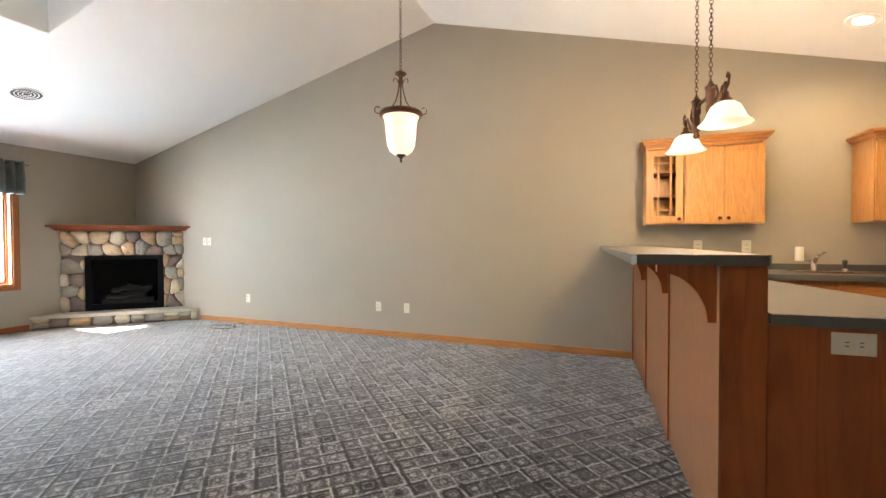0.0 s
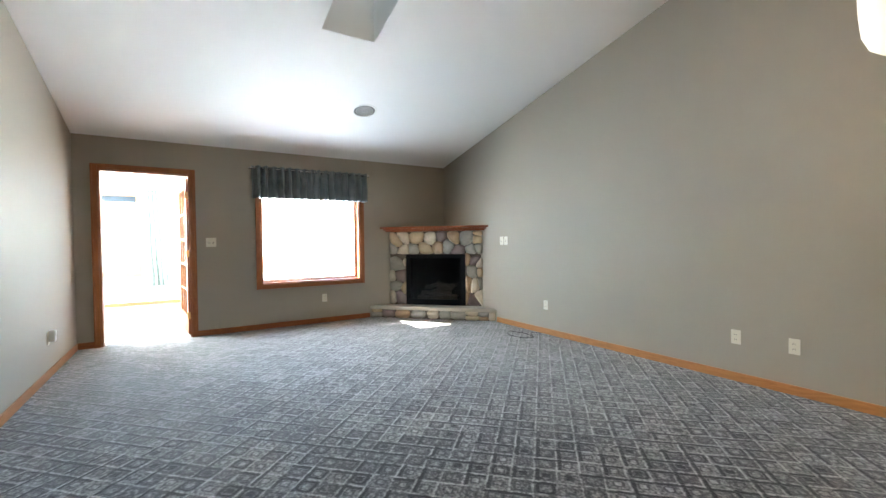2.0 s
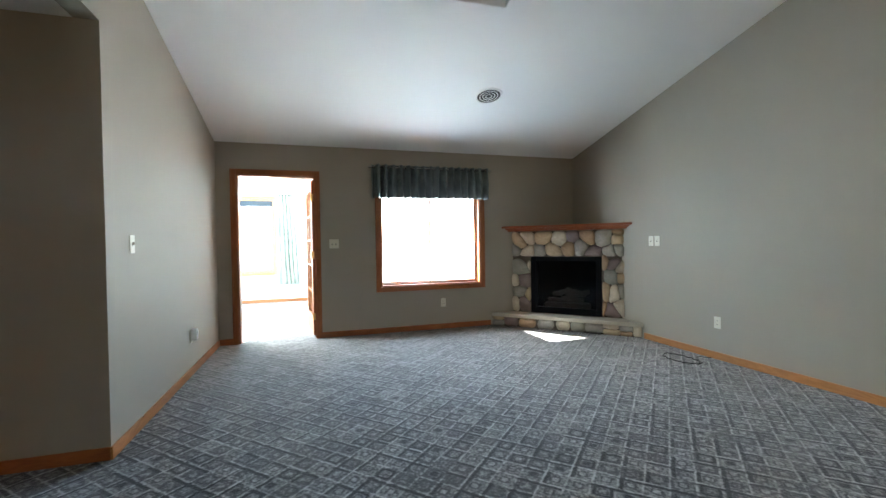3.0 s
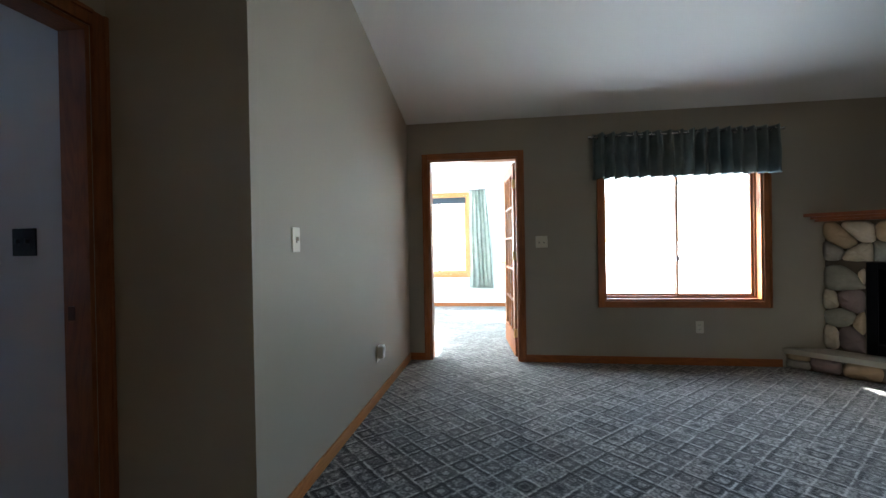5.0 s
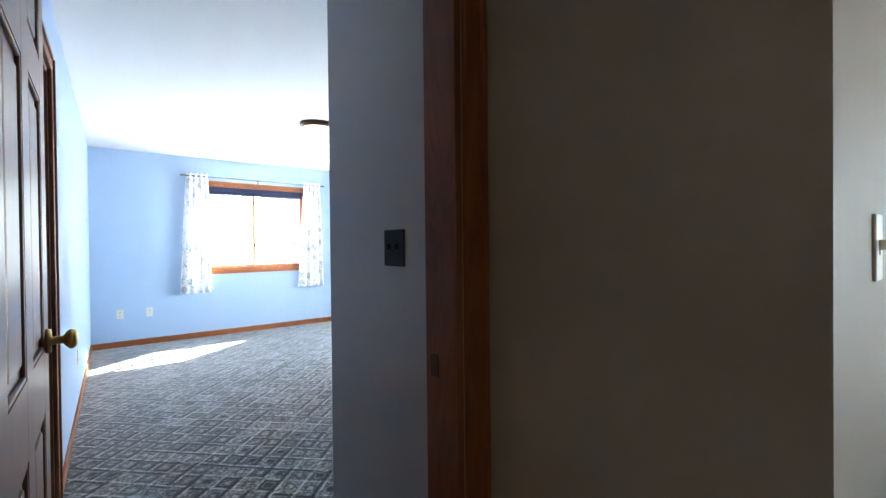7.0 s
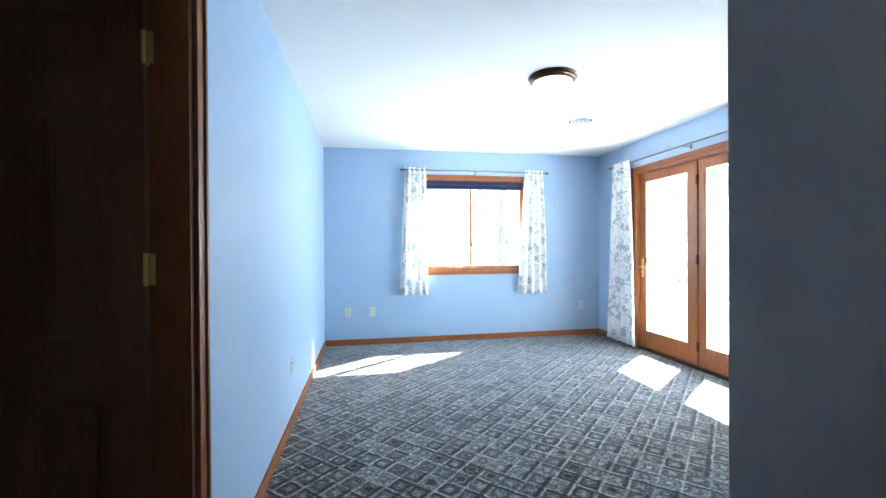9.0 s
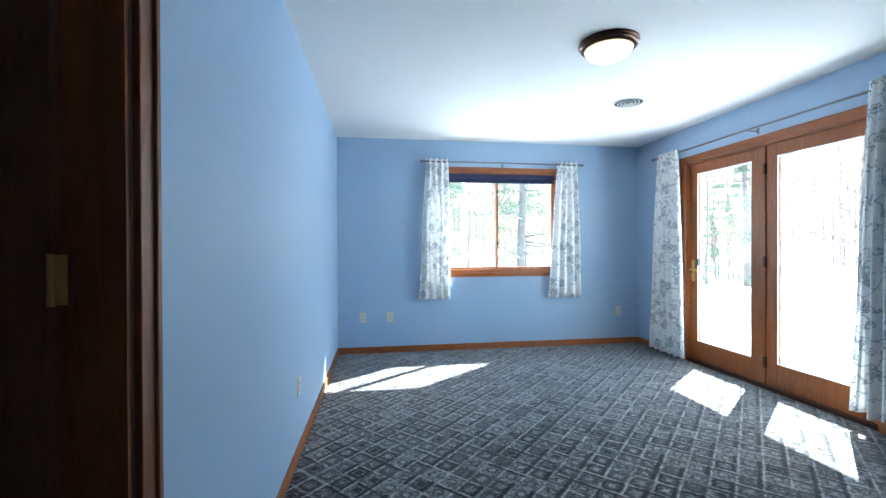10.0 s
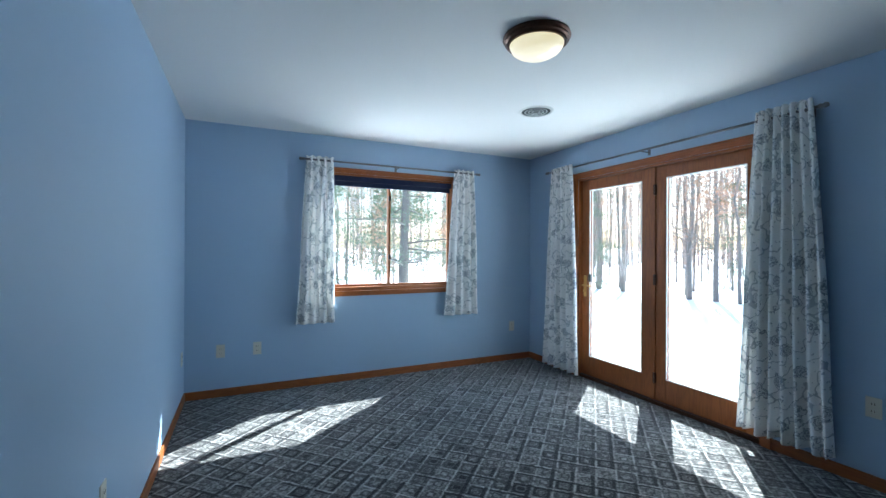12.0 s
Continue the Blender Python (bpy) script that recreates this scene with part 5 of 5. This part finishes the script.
def cobble(poly, depth, seed):
    """A rounded fieldstone that fills a polygon, its domed face towards -y."""
    off = Vector((seed * 61.0, seed * 17.0, 0))
    for _ in range(3):
        poly = [q for (ax, az), (bx, bz) in zip(poly, poly[1:] + poly[:1]) for q in ((0.79 * ax + 0.21 * bx, 0.79 * az + 0.21 * bz), (0.21 * ax + 0.79 * bx, 0.21 * az + 0.79 * bz))]
    n = len(poly)
    poly = [(x * (1 + 0.05 * noise.noise(Vector((x * 30, z * 30, seed)))), z * (1 + 0.05 * noise.noise(Vector((x * 30, z * 30, seed + 9))))) for x, z in poly]
    bm = bmesh.new()
    rings = []
    for k, y in ((0.90, depth * 0.5), (1.0, depth * 0.12), (0.985, -depth * 0.08), (0.93, -depth * 0.28), (0.80, -depth * 0.46), (0.55, -depth * 0.58), (0.24, -depth * 0.62)):
        rings.append([bm.verts.new((x * k, y + 0.13 * depth * noise.noise(Vector((x * 16, z * 16, 0)) + off) * (1 if y < depth * 0.3 else 0), z * k)) for x, z in poly])
    for a, b in zip(rings, rings[1:]):
        for i in range(n):
            bm.faces.new((a[i], a[(i + 1) % n], b[(i + 1) % n], b[i]))
    bm.faces.new(rings[-1])
    bm.faces.new(rings[0])
    return bm


def lay_stones(x0, x1, z0, z1, y, seed, cw, ch, depth=0.075, hole=None):
    """Fits stones together round scattered middles, with narrow joints, leaving the hole (x0, x1, top) free."""
    r = random.Random(seed)
    nx, nz = max(1, round((x1 - x0) / cw)), max(1, round((z1 - z0) / ch))
    mids = []
    for j in range(nz):
        for i in range(nx + 1):
            mids.append((x0 + (i + (0.5 if j % 2 else 0.05) + r.uniform(-0.36, 0.36)) * (x1 - x0) / nx, z0 + (j + 0.5 + r.uniform(-0.34, 0.34)) * (z1 - z0) / nz))
    mids = [(min(max(a, x0 + 0.03), x1 - 0.03), b) for a, b in mids]
    last = None
    for a, b in mids:
        poly = [(x0, z0), (x1, z0), (x1, z1), (x0, z1)]
        for c, d in mids:
            if (a, b) != (c, d):
                dx, dz = c - a, d - b
                ln = math.hypot(dx, dz)
                if ln < 1e-6:
                    continue
                poly = clip(poly, dx / ln, dz / ln, ((c * c + d * d - a * a - b * b) / 2) / ln + 0.003)
        if hole:
            if b > hole[2]:
                poly = clip(poly, 0, -1, -hole[2])
            elif a < 0:
                poly = clip(poly, 1, 0, hole[0] - 0.004)
            else:
                poly = clip(poly, -1, 0, -(hole[1] + 0.004))
        if len(poly) < 3:
            continue
        cx, cz = sum(p[0] for p in poly) / len(poly), sum(p[1] for p in poly) / len(poly)
        w, h = max(p[0] for p in poly) - min(p[0] for p in poly), max(p[1] for p in poly) - min(p[1] for p in poly)
        if min(w, h) < 0.035:
            continue
        last = r.choice([m for m in STONES if m is not last])
        ob = part("stone", cobble([(px - cx, pz - cz) for px, pz in poly], depth, r.random()), last, fire, smooth=True)
        ob.matrix_basis = pose(cx, y + 0.03 + r.uniform(-0.008, 0.008), cz)


lay_stones(-SW, SW, HH + 0.047, TOP - 0.002, SB, 3, 0.20, 0.185, hole=(-FW, FW, FZ1 + 0.004))


def lay_course(x0, x1, z0, z1, y, seed, depth=0.075):
    """One low course: long ovals the full height, between pairs of small stones one on the other."""
    r = random.Random(seed)
    x, last = x0, None
    while x < x1 - 0.04:
        full = r.random() < 0.5
        w = min(r.uniform(0.15, 0.30) if full else r.uniform(0.10, 0.19), x1 - x)
        if x1 - x - w < 0.07:
            w = x1 - x
        cut = z0 + (z1 - z0) * r.uniform(0.38, 0.62)
        tilt = r.uniform(-0.018, 0.018)
        for a, b in ((z0, z1),) if full else ((z0, cut - 0.003), (cut + 0.003, z1)):
            lo, hi, g = x + 0.001 + tilt, x + w - 0.001 + tilt * r.uniform(-1, 1), (b - a)
            poly = [(lo + 0.05 * w, a - 0.004), (hi - 0.07 * w, a - 0.004), (hi + 0.004, a + g * r.uniform(0.3, 0.6)), (hi - 0.05 * w, b + 0.004), (lo + 0.08 * w, b + 0.004), (lo - 0.004, a + g * r.uniform(0.35, 0.7))]
            cx, cz = sum(p[0] for p in poly) / 6, sum(p[1] for p in poly) / 6
            last = r.choice([m for m in STONES if m is not last])
            ob = part("stone", cobble([(px - cx, pz - cz) for px, pz in poly], depth, r.random()), last, fire, smooth=True)
            ob.matrix_basis = pose(cx, y + 0.03 + r.uniform(-0.008, 0.008), cz)
        x += w


lay_course(-FL / 2 + 0.02, FL / 2 - 0.02, 0.003, HH - 0.002, 0.0, 27)
# mantel
bm = bmesh.new()
for o, a, b in ((0.05, 0.0, 0.022), (0.075, 0.022, 0.045), (0.115, 0.045, 0.075)):
    y = SB + 0.015 - o
    hw = FL / 2 - y
    slab = prism([(-hw, y), (hw, y), (hw - 0.3, y + 0.3), (-hw + 0.3, y + 0.3)], TOP + a, TOP + b, "z")
    for v in slab.faces:
        bm.faces.new([bm.verts.new(c.co) for c in v.verts])
    slab.free()
bmesh.ops.remove_doubles(bm, verts=bm.verts, dist=0.0001)
part("mantel", bm, CHERRY_X, fire, "red-brown oak mantel shelf with a moulded edge")
# firebox
part("firebox_frame", boxes((-FW, -FW + 0.07, SB + 0.02, SB + 0.05, FZ0, FZ1), (FW - 0.07, FW, SB + 0.02, SB + 0.05, FZ0, FZ1), (-FW + 0.07, FW - 0.07, SB + 0.02, SB + 0.05, FZ1 - 0.06, FZ1), (-FW + 0.07, FW - 0.07, SB + 0.02, SB + 0.05, FZ0, FZ0 + 0.09), bevel=0.004), BLACK, fire, "black metal surround")
part("firebox", boxes((-FW, -FW + 0.02, SB + 0.051, SB + 0.30, FZ0, FZ1), (FW - 0.02, FW, SB + 0.051, SB + 0.30, FZ0, FZ1), (-FW + 0.02, FW - 0.02, SB + 0.28, SB + 0.30, FZ0, FZ1), (-FW + 0.02, FW - 0.02, SB + 0.051, SB + 0.28, FZ0, FZ0 + 0.06), (-FW + 0.02, FW - 0.02, SB + 0.051, SB + 0.28, FZ1 - 0.02, FZ1)), BLACK, fire, "black firebox")
part("fire_glass", boxes((-FW + 0.065, FW - 0.065, SB + 0.036, SB + 0.040, FZ0 + 0.085, FZ1 - 0.055)), FIRE_GLASS, fire, "smoked glass front")
LOG = mat("ceramic_log", (0.085, 0.075, 0.06), 0.9, var=0.4, scale=20, bump=0.6, bscale=60)
for i, (a, b) in enumerate((((-0.26, 0.14, 0.28), (0.22, 0.16, 0.30)), ((-0.20, 0.20, 0.36), (0.05, 0.10, 0.42)), ((0.24, 0.2, 0.36), (0.0, 0.11, 0.44)), ((-0.1, 0.22, 0.30), (0.28, 0.22, 0.40)))):
    pts = [Vector(a).lerp(Vector(b), k / 6) + Vector((0, SB, 0.07 + 0.012 * math.sin(k * 2 + i))) for k in range(7)]
    part("log", tube(pts, 0.034, 9), LOG, fire, "ceramic log", smooth=True)
part("burner_tray", boxes((-0.30, 0.30, SB + 0.07, SB + 0.26, FZ0 + 0.061, 0.322), bevel=0.01), LOG, fire, "dark burner tray under the logs")
# cable on the carpet
cab = thing("loose_cable", pose(-4.98, 5.86, 0.0), "thin black cable coiled on the carpet", "cable")
pts = [(0.20 * math.cos(a) * (1 + 0.1 * math.sin(3 * a)) + 0.0, 0.10 * math.sin(a) - 0.02 * a / 6, 0.005 + 0.004 * (k % 3 == 0)) for k, a in enumerate([2 * math.pi * 1.1 * i / 44 for i in range(45)])]
pts += [(0.0, 0.2, 0.005), (0.08, 0.29, 0.006)]
part("cord", tube(pts, 0.0035, 6), BLACK, cab, smooth=True)

# ---- outside ----
bm = bmesh.new()
n, R = 60, 260.0
grid = [[None] * (n + 1) for _ in range(n + 1)]
for i in range(n + 1):
    for j in range(n + 1):
        u, v = (i / n * 2 - 1), (j / n * 2 - 1)
        x, y = -8 + R * u * abs(u) ** 1.6, -4 + R * v * abs(v) ** 1.6
        far = max(0.0, math.hypot(x + 6, y) - 9)
        z = -0.42 + 0.10 * noise.noise(Vector((x * 0.25, y * 0.25, 0))) * min(1, far / 4) + 0.008 * far
        if -11.7 < x < 3.6 and -5.6 < y < 6.6:
            z = -0.42
        grid[i][j] = bm.verts.new((x, y, z))
for i in range(n):
    for j in range(n):
        bm.faces.new((grid[i][j], grid[i + 1][j], grid[i + 1][j + 1], grid[i][j + 1]))
tagged(part("ground", bm, SNOW, smooth=True), "snow-covered ground round the house", "snow", kind="structure")
structure("roof_overhang", boxes((BX - 1.35, BX - 0.121, -6.2, SY0 - 0.3, 2.46, 2.62)), SIDING, "deep eave over the patio door", "eave")
structure("roof_overhang_living", boxes((XW - 0.93, XW - 0.121, SY1 + 0.12, YN + 0.5, 2.46, 2.60)), SIDING, "eave over the living room window", "eave")
structure("foundation", boxes((BX - 0.12, BE, BS - 0.12, BS - 0.0, -0.5, -0.201), (BX - 0.12, BX, BS, BN, -0.5, -0.201)), SIDING, "house base wall", "foundation")
BARK = mat("grey_bark", (0.17, 0.15, 0.14), 0.9, var=0.35, scale=6, bump=0.8, bscale=25)
# darker copy of the bark: the backlit side's shade is in its colour
SHADED_PINE_BARK = mat("shaded_pine_bark", (0.12, 0.11, 0.105), 0.9, var=0.35, scale=6, bump=0.8, bscale=25)
NEEDLES = mat("pine_needles", (0.12, 0.16, 0.11), 0.8, var=0.4, scale=3)
RUST = mat("dry_oak_leaves", (0.42, 0.25, 0.17), 0.8, var=0.35, scale=3)


def leaf_cloud(bm, c, rad, count, size, r, flat=0.6):
    for _ in range(count):
        d = Vector((r.gauss(0, 1), r.gauss(0, 1), r.gauss(0, flat)))
        p = c + d * rad * 0.55
        a = Vector((r.uniform(-1, 1), r.uniform(-1, 1), r.uniform(-0.6, 0.6))).normalized()
        b = a.orthogonal().normalized()
        s = size * r.uniform(0.5, 1.3)
        bm.faces.new([bm.verts.new(p + q) for q in (a * s, b * s * 0.35, -a * s, -b * s * 0.35)])


def tree(x, y, h, rad, kind, seed, label, lush=1.0):
    r = random.Random(seed)
    root = thing("tree", pose(x, y, -0.45 + 0.008 * max(0, math.hypot(x + 6, y) - 9)), label, "tree", "woods behind the house")
    lean = Vector((r.uniform(-0.03, 0.03), r.uniform(-0.03, 0.03), 1))
    trunk = [Vector((0, 0, -0.2)) + lean * (h * k / 9) + Vector((r.uniform(-1, 1), r.uniform(-1, 1), 0)) * 0.04 * k ** 0.6 for k in range(10)]
    bm = tube(trunk, rad, 8, taper=0.25)
    leaves = bmesh.new()
    nl = {"pine": 24, "bare": 34, "oak": 40, "low_pine": 44}[kind]
    for i in range(nl):
        f = r.uniform({"low_pine": 0.08, "oak": 0.13, "bare": 0.15, "pine": 0.3}[kind], 0.97)
        k = f * 9
        p = trunk[int(k)].lerp(trunk[min(9, int(k) + 1)], k % 1)
        a = r.uniform(0, 2 * math.pi)
        ln = (1.15 - f) * h * (0.22 if kind in ("pine", "low_pine") else 0.33) * r.uniform(0.6, 1.2)
        rise = r.uniform(-0.15, 0.2) if kind in ("pine", "low_pine") else r.uniform(0.2, 0.9)
        d = Vector((math.cos(a), math.sin(a), rise))
        pts = [p + d * ln * q / 4 + Vector((r.uniform(-1, 1), r.uniform(-1, 1), r.uniform(-0.6, 0.6))) * 0.06 * ln * q / 4 for q in range(5)]
        tube(pts, rad * 0.22 * (1.15 - f), 5, bm, taper=0.2)
        for q in (2, 3, 4):
            if kind != "pine" or r.random() < 0.6:
                e = pts[q] + Vector((r.uniform(-1, 1), r.uniform(-1, 1), r.uniform(-0.2, 0.7))) * ln * 0.32
                tube([pts[q], pts[q].lerp(e, 0.5) + Vector((0, 0, 0.02)), e], rad * 0.07, 4, bm, taper=0.3)
                for _ in range(2 if kind in ("bare", "oak") else 0):
                    w = e + Vector((r.uniform(-1, 1), r.uniform(-1, 1), r.uniform(-0.3, 0.8))) * ln * 0.2
                    tube([pts[q].lerp(e, r.uniform(0.4, 0.9)), w], rad * 0.04, 3, bm, taper=0.4)
                if kind == "oak":
                    leaf_cloud(leaves, e, ln * 0.42, int(26 * lush), 0.045, r)
            if kind in ("pine", "low_pine"):
                leaf_cloud(leaves, pts[q] + Vector((r.uniform(-1, 1), r.uniform(-1, 1), 0.1)) * ln * 0.2, ln * 0.42, int(60 * lush), 0.042, r, 0.4)
    part("trunk", bm, SHADED_PINE_BARK if kind == "low_pine" else BARK, root, smooth=True)
    if len(leaves.verts):
        part("crown", leaves, NEEDLES if kind in ("pine", "low_pine") else RUST, root)
    else:
        leaves.free()


rr = random.Random(11)
k = 0
for i in range(95):
    a = radians(rr.uniform(188, 284))
    d = 16 + 22 * rr.random() ** 1.2
    kind = rr.choice(["bare", "bare", "bare", "pine", "oak", "low_pine"])
    tree(-6 + d * math.cos(a), -3 + d * math.sin(a), rr.uniform(9, 14), rr.uniform(0.03, 0.075), kind, i, {"bare": "bare grey-barked tree in the snow", "pine": "tall pine with bare lower trunk", "oak": "oak with dry rust-coloured leaves", "low_pine": "green pine with low branches"}[kind])
for i in range(40):
    a, d = radians(rr.uniform(188, 282)), rr.uniform(14, 24)
    kind = rr.choice(["oak", "low_pine", "bare", "oak"])
    tree(-6 + d * math.cos(a), -3 + d * math.sin(a), rr.uniform(3.5, 6.5), rr.uniform(0.02, 0.045), kind, 300 + i, {"bare": "bare sapling in the snow", "oak": "young oak with dry rust-coloured leaves", "low_pine": "young green pine in the snow"}[kind])
tree(-8.55, -13.4, 13, 0.16, "low_pine", 201, "large pine with long low branches", 2.0)
tree(-6.0, -14.2, 7.5, 0.07, "low_pine", 207, "green pine with low branches", 2.0)
tree(-9.4, -15.2, 9, 0.06, "low_pine", 209, "green pine with low branches", 2.0)
tree(-18, -10.4, 9, 0.10, "oak", 210, "oak with dry rust-coloured leaves", 1.8)
tree(-18.2, -9.6, 10, 0.09, "oak", 213, "oak with dry rust-coloured leaves", 1.8)
tree(-18.3, -8.9, 8, 0.06, "oak", 217, "oak with dry rust-coloured leaves", 1.8)
tree(-19.2, -11.3, 9, 0.08, "oak", 219, "oak with dry rust-coloured leaves", 1.8)
tree(-18, -14.5, 14, 0.13, "pine", 221, "tall pine with bare lower trunk")
tree(-18.1, -13.3, 13, 0.10, "pine", 223, "tall pine with bare lower trunk")

tree(-11.2, -9.4, 1.7, 0.016, "bare", 231, "small bare shrub in the snow")
tree(-10.9, -9.0, 1.2, 0.012, "bare", 233, "small bare shrub in the snow")


def far_woods():
    """The close wood behind: thin trunks with many fine twigs, too many to count."""
    r = random.Random(77)
    verts, faces = [], []

    def stick(a, b, w):
        side = Vector((b.y - a.y, a.x - b.x, 0))
        side = side.normalized() if side.length > 1e-4 else Vector((1, 0, 0))
        for e in (side, Vector((-side.y, side.x, 0.3)).normalized()):
            n = len(verts)
            verts.extend(((a - e * w)[:], (a + e * w)[:], (b + e * w * 0.4)[:], (b - e * w * 0.4)[:]))
            faces.append((n, n + 1, n + 2, n + 3))

    for _ in range(460):
        a, d = radians(r.uniform(184, 288)), r.uniform(36, 62)
        x, y = -6 + d * math.cos(a), -3 + d * math.sin(a)
        foot = Vector((x, y, -0.5 + 0.008 * (d - 9)))
        top = foot + Vector((r.uniform(-0.6, 0.6), r.uniform(-0.6, 0.6), r.uniform(9, 16)))
        stick(foot, top, r.uniform(0.05, 0.13))
        for _ in range(30):
            p = foot.lerp(top, r.uniform(0.05, 0.95))
            e = p + Vector((r.gauss(0, 1), r.gauss(0, 1), r.uniform(-0.2, 1.2))) * r.uniform(0.4, 1.5)
            stick(p, e, r.uniform(0.008, 0.025))
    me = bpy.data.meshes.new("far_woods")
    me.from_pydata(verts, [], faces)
    # paler than the near bark, with distance glare and haze put into the colour
    me.materials.append(mat("hazy_far_bark", (0.32, 0.275, 0.26), 0.9, var=0.35, scale=0.4))
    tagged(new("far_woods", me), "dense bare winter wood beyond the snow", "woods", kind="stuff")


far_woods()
